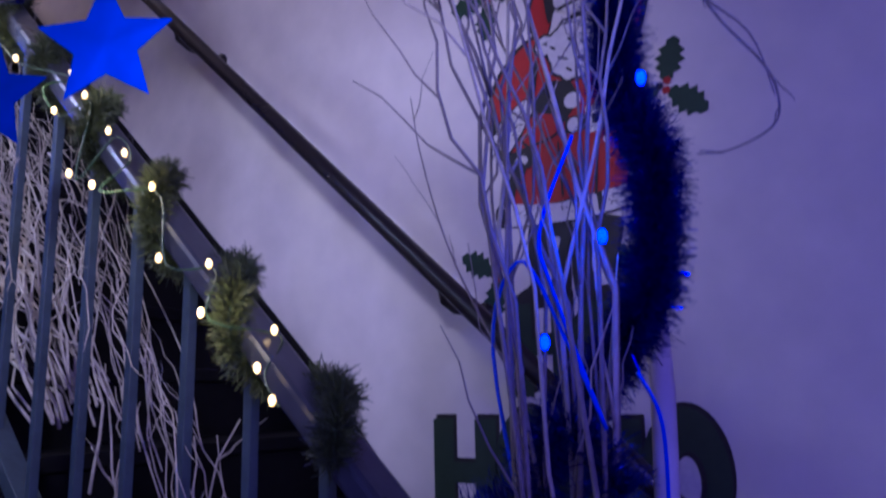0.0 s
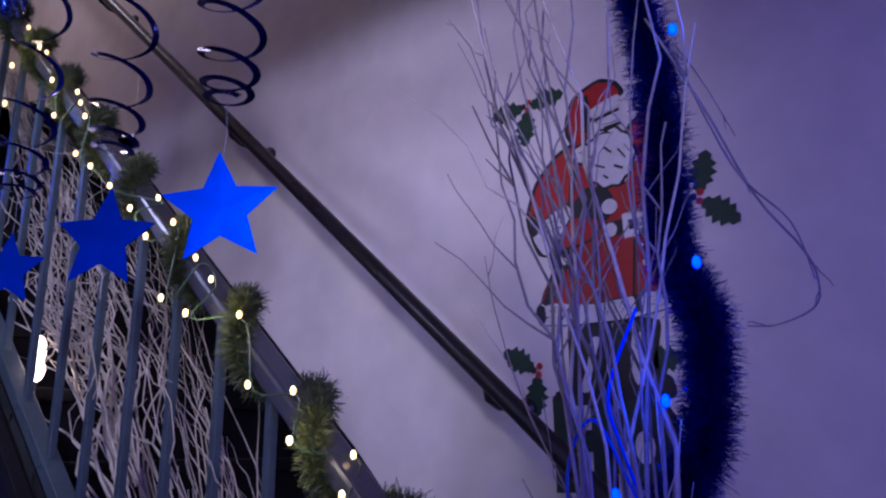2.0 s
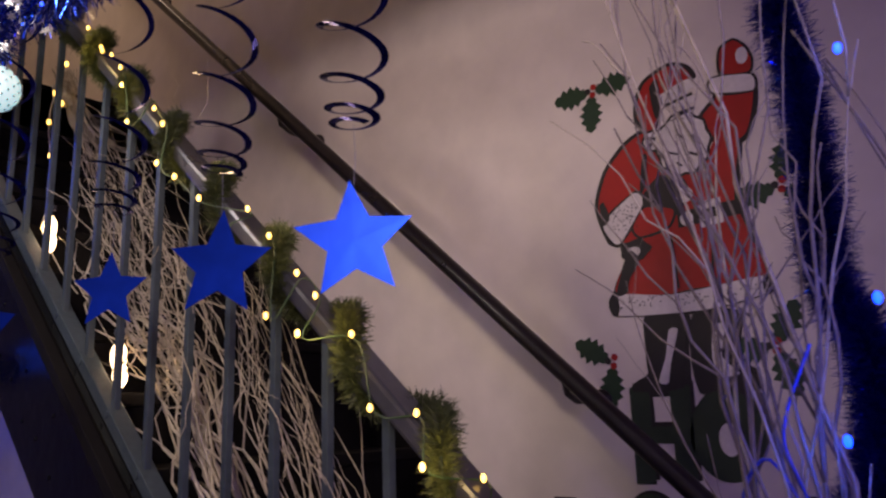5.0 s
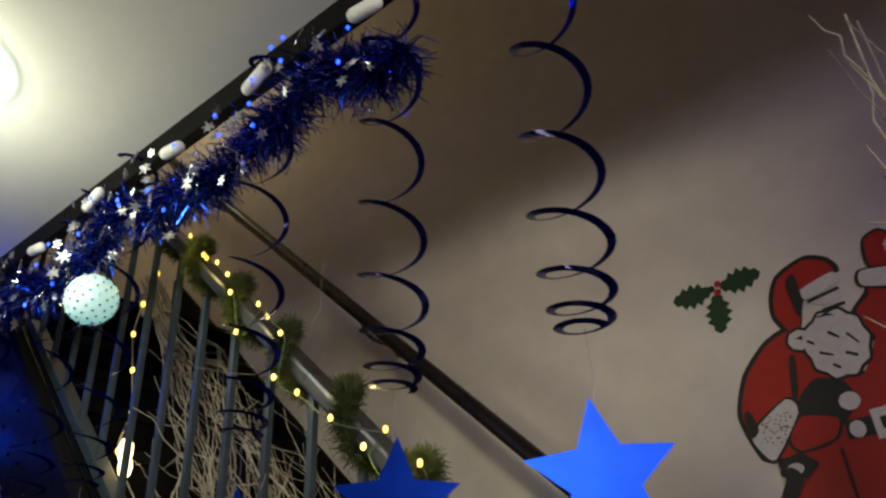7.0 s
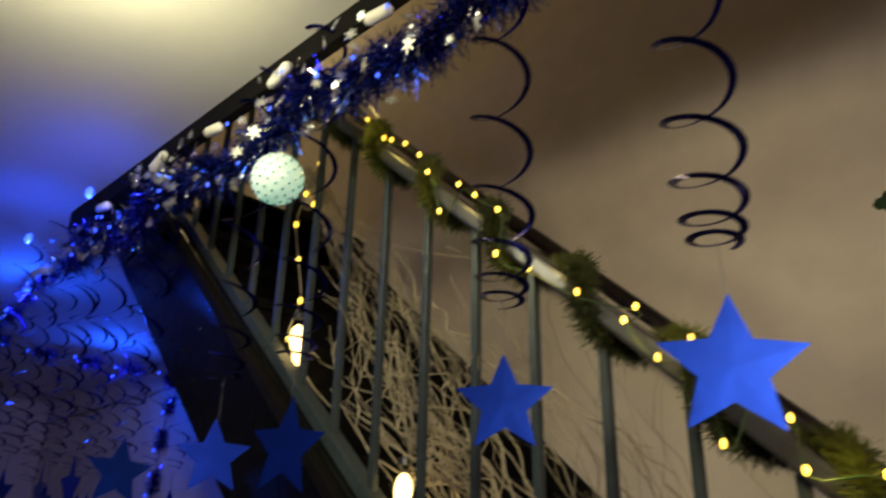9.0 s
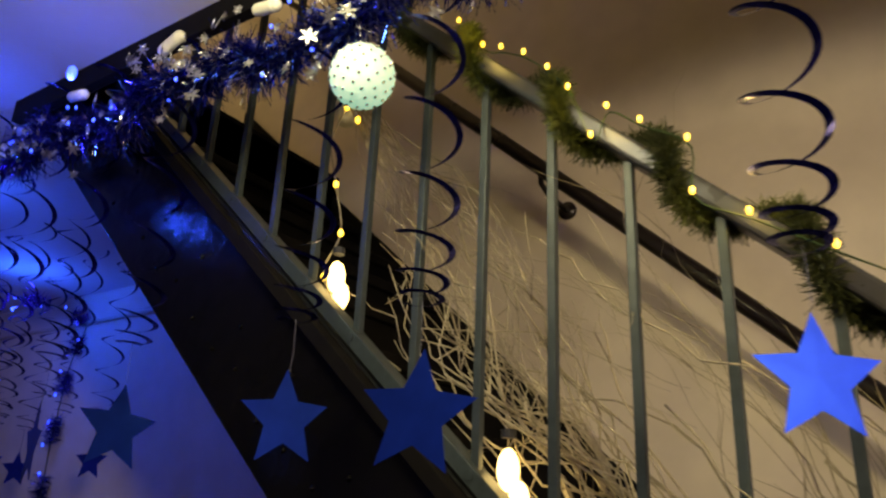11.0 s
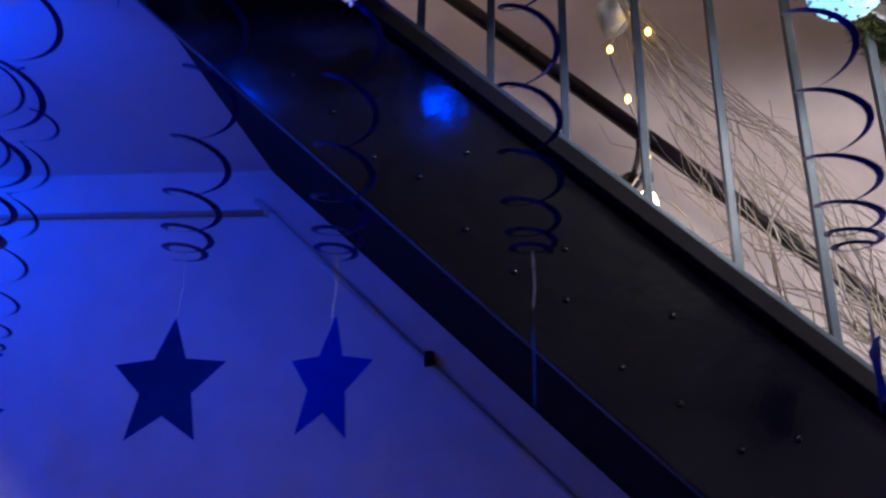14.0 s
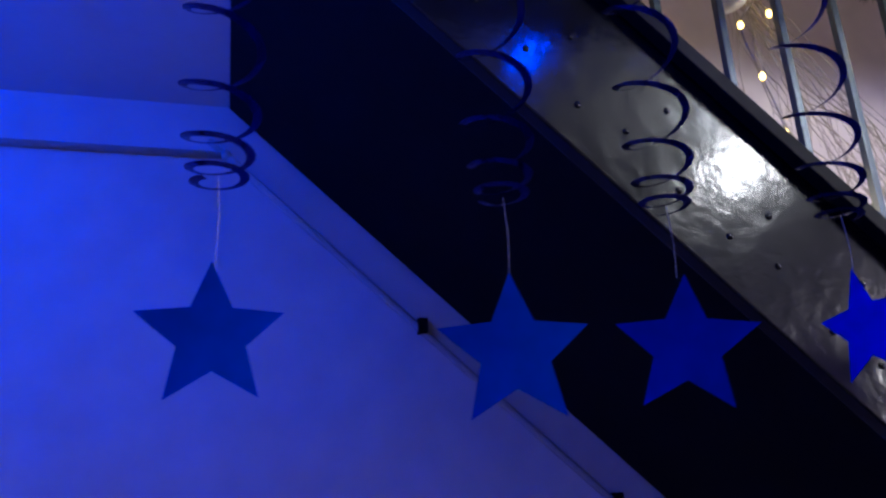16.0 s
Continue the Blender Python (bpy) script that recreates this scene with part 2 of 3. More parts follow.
balustrade = thing("balustrade", (0, 0, 0), "grey painted steel balustrade with square bars along the stair", "balustrade")
part("bottom_rail", prism(clipped(-0.018, 0.022, -3.3, 0.25, 0.0, ZC - 0.02), YB - 0.022, YB + 0.022, 0.003), STEEL, balustrade)
part("top_rail", prism(clipped(0.788, 0.835, -3.3, 0.45, 0.0, 5.0), YB - 0.03, YB + 0.03, 0.008), RAILBAR, balustrade, "dark steel handrail under the garland")
bar = None
for i in range(-9, 16):
    x = -2.0 + i * STEP
    if bar is None:
        bm = box(-0.008, -0.008, 0.0, 0.008, 0.008, 0.788, 0.002)
        bar = part("baluster", bm, STEEL, balustrade)
        bar.location = (x, YB, foot(x))
        mesh_bar = bar.data
        shoe = bmesh.new()
        tube([(0, -0.026, 0.004), (0, -0.018, 0.004)], 0.009, 10, shoe)
        bolt = part("baluster_bolt", shoe, STEEL, balustrade)
        bolt.location = (x, YB, foot(x))
    else:
        ob = new("baluster", mesh_bar)
        ob.parent, ob.location = balustrade, (x, YB, foot(x))
        ob2 = new("baluster_bolt", bolt.data)
        ob2.parent, ob2.location = balustrade, (x, YB, foot(x))
part("newel_post", box(0.20, YB - 0.035, 0, 0.27, YB + 0.035, 1.02, 0.006), RAILBAR, balustrade)

# wall handrail with brackets
rail = thing("wall_handrail", (0, 0, 0), "dark wooden handrail on metal brackets along the wall", "handrail")
pts = [Vector((x, YWR, wall_rail_z(x))) for x in np.linspace(-3.9, -0.05, 12)]
part("handrail_bar", tube(pts, 0.026, 14), DARKRAIL, rail, smooth=True)
for bx in (-3.2, -2.012, -0.83):
    z = wall_rail_z(bx)
    bm = tube([(bx, YWR, z - 0.02), (bx, YWR + 0.01, z - 0.055), (bx, YWR + 0.06, z - 0.075), (bx, YW, z - 0.075)], 0.009, 8)
    tube([(bx, YW - 0.012, z - 0.075), (bx, YW, z - 0.075)], 0.032, 14, bm)
    part("bracket", bm, DARKRAIL, rail, smooth=True)

# conduit on the wall, level and then down along the stair
conduit = thing("wall_conduit", (0, 0, 0), "thin painted cable conduit clipped to the wall under the stair", "conduit")
ZCO = 2.59
cpts = [(-7.0, YW - 0.012, ZCO), (-3.25, YW - 0.012, ZCO)]
part("conduit_run", tube(cpts, 0.011, 8), CONDUIT, conduit, smooth=True)
cx = [(-3.25, YW - 0.012, ZCO)] + [(x, YW - 0.012, ZCO - SLOPE * (x + 3.25)) for x in np.linspace(-3.3, -0.8, 8)]
part("conduit_run", tube(cx, 0.011, 8), CONDUIT, conduit, smooth=True)
part("elbow", ball_mesh(0.017, (-3.25, YW - 0.012, ZCO), 10, 8), CONDUIT, conduit, smooth=True)
for x in (-2.674, -2.1, -1.5):
    z = ZCO - SLOPE * (x + 3.25)
    part("clip", box(x - 0.012, YW - 0.034, z - 0.012, x + 0.016, YW, z + 0.034, 0.003), BLACKMATT, conduit)


# ---- decoration helpers ----
rng = np.random.default_rng(7)


def strands(name, centres, axes, count, length, width, mat, parent, spread=1.0, label="", droop=0.0, core=0.0):
    """A bush of thin foil or needle strips set round a line of centres."""
    c = np.array([tuple(p) for p in centres])
    seg = rng.random(count) * (len(c) - 1.001)
    i = seg.astype(int)
    k = (seg - i)[:, None]
    base = c[i] * (1 - k) + c[i + 1] * k
    ax = (c[i + 1] - c[i])
    ax /= np.linalg.norm(ax, axis=1)[:, None] + 1e-9
    d = rng.normal(size=(count, 3))
    d -= (d * ax).sum(1)[:, None] * ax * (1 - 0.55 * axes)
    d /= np.linalg.norm(d, axis=1)[:, None]
    d[:, 2] -= droop
    side = np.cross(d, rng.normal(size=(count, 3)))
    side /= np.linalg.norm(side, axis=1)[:, None] + 1e-9
    ln = (length * (0.55 + 0.6 * rng.random(count)))[:, None]
    a = base + d * core
    m = a + d * ln * 0.55 + side * ln * 0.10 * spread
    e = a + d * ln + rng.normal(size=(count, 3)) * ln * 0.10 * spread
    w = side * width * 0.5
    v = np.stack([a - w, a + w, m + w, m - w, e + w * 0.5, e - w * 0.5], 1).reshape(-1, 3)
    n = np.arange(count)[:, None] * 6
    f = np.concatenate([n + np.array([[0, 1, 2, 3]]), n + np.array([[3, 2, 4, 5]])])
    me = bpy.data.meshes.new(name)
    me.from_pydata(v.tolist(), [], f.tolist())
    me.materials.append(mat)
    ob = new(name, me)
    ob.parent = parent
    if label:
        ob["label"] = label
    return ob


def smooth_line(pts, n):
    """A smooth line through the points."""
    p = [Vector(q) for q in pts]
    out = []
    for s in np.linspace(0, len(p) - 1.0001, n):
        i = int(s)
        t = s - i
        p0, p1, p2, p3 = p[max(i - 1, 0)], p[i], p[min(i + 1, len(p) - 1)], p[min(i + 2, len(p) - 1)]
        out.append(0.5 * (2 * p1 + (p2 - p0) * t + (2 * p0 - 5 * p1 + 4 * p2 - p3) * t * t + (3 * p1 - p0 - 3 * p2 + p3) * t * t * t))
    return out


def wobble(a, b, n, amount, sag=0.0):
    """A twig's crooked line from a to b."""
    a, b = Vector(a), Vector(b)
    o = Vector((random.random() * 50, random.random() * 50, random.random() * 50))
    L = (b - a).length
    out = []
    for i in range(n):
        s = i / (n - 1)
        q = a.lerp(b, s) + noise.noise_vector(o + Vector((s * 3.2, 0, 0))) * amount * L * min(1, 3 * s)
        q += noise.noise_vector(o * 1.7 + Vector((s * 11, 0, 0))) * amount * 0.28 * L * min(1, 3 * s)
        q.z -= sag * L * math.sin(math.pi * s)
        out.append(q)
    return out


def twig(name, line, radius, mat, parent, forks=2, reach=0.35):
    """One twig with its side shoots in one mesh."""
    bm = tube(line, radius, 5, None, 0.35)
    n = len(line)
    for _ in range(forks):
        i = random.randint(n // 3, n - 2)
        d = (line[min(i + 2, n - 1)] - line[i]).normalized()
        side = Vector((random.uniform(-1, 1), random.uniform(-0.5, 0.5), random.uniform(-1, 1))).normalized()
        L = reach * random.uniform(0.35, 1.0) * (line[-1] - line[0]).length
        tip = line[i] + (d * 0.86 + side * 0.42) * L
        tube(wobble(line[i], tip, 6, 0.10), radius * 0.55, 4, bm, 0.4)
    return part(name, bm, mat, parent, smooth=True)


def led(parent, place, mat, r=0.0045, name="bulb", long=1.5):
    bm = ball_mesh(r, (0, 0, 0), 8, 6, None, (1, 1, long))
    ob = part(name, bm, mat, parent, smooth=True)
    ob.location = place
    return ob


def led_copy(parent, ob, place, name="bulb"):
    o = new(name, ob.data)
    o.parent, o.location = parent, place
    return o


# ---- fir garland with warm lights on the top rail ----
garland = thing("fir_garland", (-1.2, YB, rail_z(-1.2)), "green artificial fir garland wound round the stair handrail", "garland")
gl = garland.matrix_basis.inverted()
axis_pts = []
turns = 10.5
for s in np.linspace(0, 1, 220):
    x = -2.42 + s * 2.06
    a = s * turns * 2 * math.pi
    z = rail_z(x) + 0.028
    axis_pts.append(gl @ (Vector((x, YB, z)) + 0.036 * (math.cos(a) * Vector((0, 1, 0)) + math.sin(a) * PERP)))
part("garland_wire", tube(axis_pts, 0.004, 5), GREENWIRE, garland)
FIRDARK = material("dark_fir_needles", (0.026, 0.036, 0.010), 0.65, grain=0.4, scale=90)
for q in range(0, 219, 13):
    strands("fir_clump", axis_pts[q:q + 15], 0.8, 2300, 0.034, 0.0020, FIR if q % 2 else FIRDARK, garland, 1.0)
FIR_LEDS = [
    (-1.445, 0.57, 2.366), (-1.298, 0.525, 2.242), (-1.216, 0.51, 2.096), (-1.293, 0.512, 2.145), (-1.458, 0.527, 2.291), (-1.051, 0.576, 2.006), (-0.796, 0.49, 1.725),
    (-1.707, 0.574, 2.589), (-0.552, 0.514, 1.514), (-0.507, 0.60, 1.493), (-0.724, 0.545, 1.721), (-0.95, 0.551, 1.928), (-0.873, 0.554, 1.846), (-0.901, 0.508, 1.767),
    (-1.113, 0.503, 2.026), (-1.034, 0.507, 1.963), (-1.55, 0.55, 2.47), (-1.60, 0.55, 2.52), (-1.65, 0.55, 2.55), (-1.76, 0.56, 2.66), (-0.99, 0.52, 1.90),
    (-0.66, 0.52, 1.60), (-0.60, 0.56, 1.59), (-0.47, 0.54, 1.44), (-0.43, 0.53, 1.40), (-1.50, 0.53, 2.40), (-1.38, 0.55, 2.31), (-0.83, 0.56, 1.80)]
light_string = thing("fairy_lights", (-1.2, YB, rail_z(-1.2)), "warm white fairy lights wound into the fir garland", "fairy lights")
first = None
for x, y, z in FIR_LEDS:
    p = gl @ Vector((x, y, z))
    if first is None:
        first = led(light_string, p, WARMLED, 0.0046)
    else:
        led_copy(light_string, first, p)
order = sorted(FIR_LEDS)
part("light_wire", tube(smooth_line([gl @ Vector((x, y + 0.012, z - 0.008)) for x, y, z in order], 120), 0.0016, 4), GREENWIRE, light_string)

for x in (-1.70, -1.45, -1.22, -1.0, -0.76, -0.52):
    lamp("fairy_light_glow", "POINT", (x, YB - 0.105, rail_z(x) + 0.075), 0.5, (1.0, 0.68, 0.22), 0.02)

# ---- foil swirls with stars along the edge of the ceiling ----
PITCHES = (0.014, 0.034, 0.062, 0.10, 0.135, 0.16, 0.175, 0.10)


def swirl_mesh(turn):
    z, r = 0.0, 0.026
    bm = bmesh.new()
    last = None
    for k, pitch in enumerate(PITCHES):
        for j in range(22):
            s = j / 22
            a = turn - 2 * math.pi * (k + s)
            rr = r + 0.020 * min(1, (k + s) / 3.2)
            tilt = min(1.0, pitch / 0.15)
            out = Vector((math.cos(a), math.sin(a), 0))
            p = out * rr + Vector((0, 0, z + pitch * s))
            w = (out + Vector((0, 0, 0.15 + 0.15 * tilt))).normalized() * 0.0056
            pair = (bm.verts.new(p - w), bm.verts.new(p + w))
            if last:
                bm.faces.new((last[0], last[1], pair[1], pair[0]))
            last = pair
        z += pitch
    bmesh.ops.solidify(bm, geom=bm.faces[:], thickness=0.0007)
    return bm


def star_mesh(r):
    """A five-pointed foil star, ridged from its middle to its points."""
    bm = bmesh.new()
    ring = []
    for k in range(10):
        a = math.pi / 2 + k * math.pi / 5
        q = r if k % 2 == 0 else r * 0.46
        ring.append(Vector((q * math.cos(a), 0, q * math.sin(a))))
    for side in (-1, 1):
        mid = bm.verts.new((0, side * 0.0009, 0))
        vs = [bm.verts.new(p + Vector((0, side * 0.0006, 0))) for p in ring]
        for k in range(10):
            bm.faces.new((mid, vs[k], vs[(k + 1) % 10]))
    bmesh.ops.recalc_face_normals(bm, faces=bm.faces[:])
    return bm


ZSW = 1.968
UNITS = ((-0.512, 38, 0.082, 1.812), (-0.803, 30, 0.086, 1.822), (-1.132, 34, 0.072, 1.822), (-1.653, 12, 0.094, 1.806), (-1.913, 72, 0.080, 1.808), (-2.362, 88, 0.086, 1.806), (-2.652, -36, 0.095, 1.780), (-2.888, -10, 0.098, 1.774), (-3.237, 10, 0.084, 1.792), (-3.57, 62, 0.076, 1.80))
for i, (x, turn, r, zst) in enumerate(UNITS):
    deco = thing("star_swirl", (x, YH, ZSW), "blue foil swirl with a hanging blue foil star", "decoration", "swirls along the ceiling edge")
    part("swirl", swirl_mesh(i * 1.3), SWIRLFOIL, deco, "dark shiny blue foil spiral")
    part("cord", tube([(0, 0, 0.004), (0.003, 0, -0.05), (0, 0, zst + r - ZSW - 0.006)], 0.00045, 5), CORD, deco, "clear thin cord")
    st = part("star", star_mesh(r), BLUEFOIL, deco, "flat blue foil star")
    st.location, st.rotation_euler = (0, 0, zst - ZSW), (0, radians((-4, 3, 0, 5, -3, 2, 6, 0, -2, 4)[i]), radians(turn))
    ztop = sum(PITCHES)
    part("hook", tube([(0.0, 0, ztop), (0.0, 0, ZC - ZSW)], 0.0012, 5), CORD, deco)

# ---- tinsel along the edge of the opening ----
tinsel = thing("edge_tinsel", (-1.9, YE - 0.02, 2.58), "thick blue tinsel garland with silver snowflakes along the ceiling edge", "tinsel")
tl = tinsel.matrix_basis.inverted()
line = []
for s in np.linspace(0, 1, 60):
    x = -3.15 + s * 2.36
    line.append(tl @ Vector((x, YE + 0.03 + 0.012 * math.sin(s * 40), 2.585 + 0.028 * math.sin(s * 23) - 0.02 * math.sin(s * 60) + 0.05 * max(0, s - 0.75))))
part("tinsel_wire", tube(line, 0.003, 5), GREENWIRE, tinsel)
for q in range(0, 58, 5):
    strands("tinsel_tuft", line[q:q + 7], 0.9, 620, 0.066, 0.0028, TINSEL, tinsel, 1.5, droop=0.22)
    strands("tinsel_tuft", line[q:q + 7], 0.9, 130, 0.058, 0.0024, SILVER, tinsel, 1.5, droop=0.22)
    strands("tinsel_tuft", line[q:q + 7], 0.9, 520, 0.062, 0.0028, TINSELDARK, tinsel, 1.5, droop=0.22)


def flake_mesh(r):
    """A six-armed snowflake cut from foil, in one outline."""
    bm = bmesh.new()
    ring = []
    for k in range(6):
        for da, q in ((-0.22, 0.62), (-0.10, 0.70), (0.0, 1.0), (0.10, 0.70), (0.22, 0.62), (0.34, 0.40), (math.pi / 6, 0.22), (0.71, 0.40)):
            a = k * math.pi / 3 + da
            ring.append(bm.verts.new((r * q * math.cos(a), 0, r * q * math.sin(a))))
    f = bm.faces.new(ring)
    bmesh.ops.triangulate(bm, faces=[f])
    bmesh.ops.solidify(bm, geom=bm.faces[:], thickness=0.0012)
    return bm


flake0 = None
for i in range(140):
    s = rng.random()
    p = line[int(s * 59)] + Vector((rng.uniform(-0.02, 0.02), -0.055 - 0.05 * rng.random(), rng.uniform(-0.16, 0.06)))
    if flake0 is None:
        flake0 = part("snowflake", flake_mesh(0.019), SILVER, tinsel, "small silver foil snowflake")
        o = flake0
    else:
        o = new("snowflake", flake0.data)
        o.parent = tinsel
    o.location, o.rotation_euler, o.scale = p, (rng.uniform(-0.6, 0.6), rng.uniform(0, 3), rng.uniform(-0.9, 0.9)), [rng.uniform(0.6, 1.15)] * 3
for i, x in enumerate((-2.72, -2.36, -2.05, -1.76, -1.41, -1.12, -0.82)):
    a = Vector((x - 0.026, YE - 0.035, 2.632 + 0.012 * (i % 2)))
    bm = tube([tl @ (a + Vector((0.052 * s, 0, 0.02 * s * (1 if i % 2 else -0.4)))) for s in np.linspace(0, 1, 7)], 0.0135, 10)
    for e in (0, 1):
        ball_mesh(0.0135, tl @ (a + Vector((0.052 * e, 0, 0.02 * e * (1 if i % 2 else -0.4)))), 10, 6, bm)
    part("foam_bead", bm, FOAM, tinsel, "white glittering foam bead", smooth=True)
blue0 = led(tinsel, tl @ Vector((-1.0, YE - 0.09, 2.62)), BLUELED, 0.0034)
for i in range(30):
    p = line[int(rng.random() * 59)] + Vector((0, -0.06 - 0.035 * rng.random(), rng.uniform(-0.10, 0.07)))
    led_copy(tinsel, blue0, p)
for x in (-2.58, -3.08):
    led(tinsel, tl @ Vector((x, 0.20, 2.595)), BLUELED, 0.012, "blue_bulb")

# studded glass ball
ornament = thing("glitter_ball", (-1.845, 0.372, 2.443), "pale studded glass ball lit from inside, hung on a cord", "ornament")
GLASSBALL = material("frosted_glass_ball", (0.72, 0.80, 0.80), 0.25, grain=0.15, scale=130, bump=0.6, emit=(0.45, 0.95, 1.0), power=0.6)
part("ball_shell", ball_mesh(0.062, (0, 0, 0), 28, 18), GLASSBALL, ornament, smooth=True)
bm = bmesh.new()
for i in range(120):
    zz = 1 - 2 * (i + 0.5) / 120
    a = i * 2.39996
    q = Vector((math.cos(a) * math.sqrt(1 - zz * zz), math.sin(a) * math.sqrt(1 - zz * zz), zz))
    bmesh.ops.create_icosphere(bm, subdivisions=1, radius=0.0042, matrix=Matrix.Translation(q * 0.062))
part("stud", bm, SILVER, ornament, "small raised silver studs", smooth=True)
part("ball_cap", tube([(0, 0, 0.058), (0, 0, 0.074)], 0.010, 10), SILVER, ornament)
part("cord", tube([(0, 0, 0.074), (0.012, 0.0, 0.16), (0.02, -0.02, 0.30)], 0.0025, 6), CORD, ornament)

# ---- thinner chain on to the corner and across to the wall ----
chain = thing("ceiling_tinsel_chain", (-4.2, 0.52, 2.70), "thin blue tinsel chain with blue lights under the ceiling", "tinsel")
cl = chain.matrix_basis.inverted()
route = [(-3.16, 0.42, 2.70), (-3.5, 0.45, 2.68), (-3.9, 0.48, 2.69), (-4.4, 0.53, 2.67), (-4.92, 0.60, 2.70), (-4.95, 0.95, 2.66), (-4.90, 1.3, 2.66), (-4.82, 1.62, 2.60), (-4.84, 1.61, 2.35), (-4.86, 1.61, 2.0), (-4.85, 1.61, 1.6)]
route = [cl @ p for p in smooth_line(route, 90)]
part("chain_wire", tube(route, 0.003, 5), GREENWIRE, chain)
for q in range(0, 86, 6):
    strands("tinsel_tuft", route[q:q + 4], 0.7, 330, 0.055, 0.0028, TINSEL, chain, 1.2)
b1 = None
for i in range(0, 89, 3):
    p = route[i] + Vector((rng.uniform(-0.02, 0.02), -0.035, rng.uniform(-0.03, 0.03)))
    if b1 is None:
        b1 = led(chain, p, BLUELED, 0.006)
    else:
        led_copy(chain, b1, p)
for i, f in enumerate((0.01, 0.06, 0.13, 0.22)):
    c = route[int(f * 89)]
    bm = tube([c + Vector((-0.035, -0.02, 0.0)), c + Vector((0, -0.025, 0.004)), c + Vector((0.035, -0.02, 0.0))], 0.026 if i == 0 else 0.013, 10)
    part("foam_bead", bm, FOAM, chain, "white glittering foam bead", smooth=True)

# white foam rods hung from the near end of the chain
for i, (x, z) in enumerate(((-3.12, 2.665), (-3.33, 2.645), (-3.60, 2.655))):
    rod = thing("foam_rod", (x, 0.40, z), "white glittering foam rod hung in the tinsel chain", "decoration", "foam rods")
    part("rod", tube([(-0.07, 0, 0.0), (-0.03, -0.004, 0.006), (0.03, 0.0, 0.008), (0.07, 0.0, 0.0)], 0.017, 10, None, 0.9), FOAM, rod, smooth=True)
    part("hook", tube([(0, 0, 0.02), (0, 0, ZC - z)], 0.0015, 5), CORD, rod)

# swirls farther back under the low ceiling
for i in range(15):
    x, y = -3.65 - 0.27 * (i % 5) - 0.1 * (i // 5), 0.62 + 0.30 * (i // 5)
    deco = thing("star_swirl", (x, y, ZSW + 0.03 * (i % 3)), "blue foil swirl with a hanging blue foil star", "decoration", "swirls under the low ceiling")
    part("swirl", swirl_mesh(i * 0.9), SWIRLFOIL, deco, "dark shiny blue foil spiral")
    part("hook", tube([(0, 0, sum(PITCHES)), (0, 0, ZC - ZSW - 0.03 * (i % 3))], 0.0012, 5), CORD, deco)
    if i % 2 == 0:
        part("cord", tube([(0, 0, 0.004), (0, 0, -0.09)], 0.0008, 5), CORD, deco)
        st = part("star", star_mesh(0.075), BLUEFOIL, deco, "flat blue foil star")
        st.location, st.rotation_euler = (0, 0, -0.165), (0, 0, radians((i * 47) % 90))

# ---- ceiling lamp ----
cl_lamp = thing("ceiling_lamp", (-1.66, -0.14, ZC), "round opal glass dome lamp on the ceiling, lit", "lamp")
part("lamp_base", tube([(0, 0, 0), (0, 0, -0.014)], 0.165, 36), FOAM, cl_lamp, "white ceiling rose")
part("lamp_shade", ball_mesh(0.17, (0, 0, -0.012), 32, 16, None, (1, 1, 0.33)), LAMPGLASS, cl_lamp, "opal glass shade", smooth=True)

# ---- lanterns on the bottom rail ----
for i, (x, z) in enumerate(((-2.135, 2.145), (-1.685, 1.725))):
    lan = thing("candle_lantern", (x, 0.665, z), "small warm glowing lantern standing inside the balusters", "lantern", "lanterns on the stair")
    part("glass", ball_mesh(0.020, (0, 0, 0.03), 14, 10, None, (1, 1, 1.9)), BULB, lan, "glowing warm glass", smooth=True)
    part("glass", ball_mesh(0.018, (0.026, -0.008, -0.02), 14, 10, None, (1, 1, 1.8)), BULB, lan, "glowing warm glass", smooth=True)
    part("cap", tube([(0, 0, 0.085), (0, 0, 0.10)], 0.014, 10), RAILBAR, lan)
    part("stand", tube([(0, 0, foot(x) - z - 0.19), (0, 0, 0.0)], 0.006, 8), RAILBAR, lan)
lamp("lantern_light", "POINT", (-1.667, 0.76, 1.72), 0.5, (1.0, 0.72, 0.40), 0.04)
lamp("lantern_light", "POINT", (-2.18, 0.76, 2.15), 0.35, (1.0, 0.72, 0.40), 0.04)

# warm string hanging down inside the balusters
drop = thing("hanging_fairy_lights", (-2.16, 0.66, 2.70), "warm fairy lights hanging on a pale wire beside the balusters", "fairy lights")
dp = [Vector((0.06, 0, 0)), Vector((0.02, -0.01, -0.09)), Vector((-0.03, 0, -0.17)), Vector((0.0, 0, -0.29)), Vector((0.03, 0, -0.42)), Vector((-0.01, 0, -0.52)), Vector((0.10, 0.01, -0.66)), Vector((0.22, 0.01, -0.75))]
part("light_wire", tube(smooth_line(dp, 40), 0.0022, 5), BARK, drop)
w0 = None
for i, p in enumerate(dp[:6] + [Vector((0.05, 0, -0.13))]):
    if w0 is None:
        w0 = led(drop, p, WARMLED, 0.0065)
    else:
        led_copy(drop, w0, p)

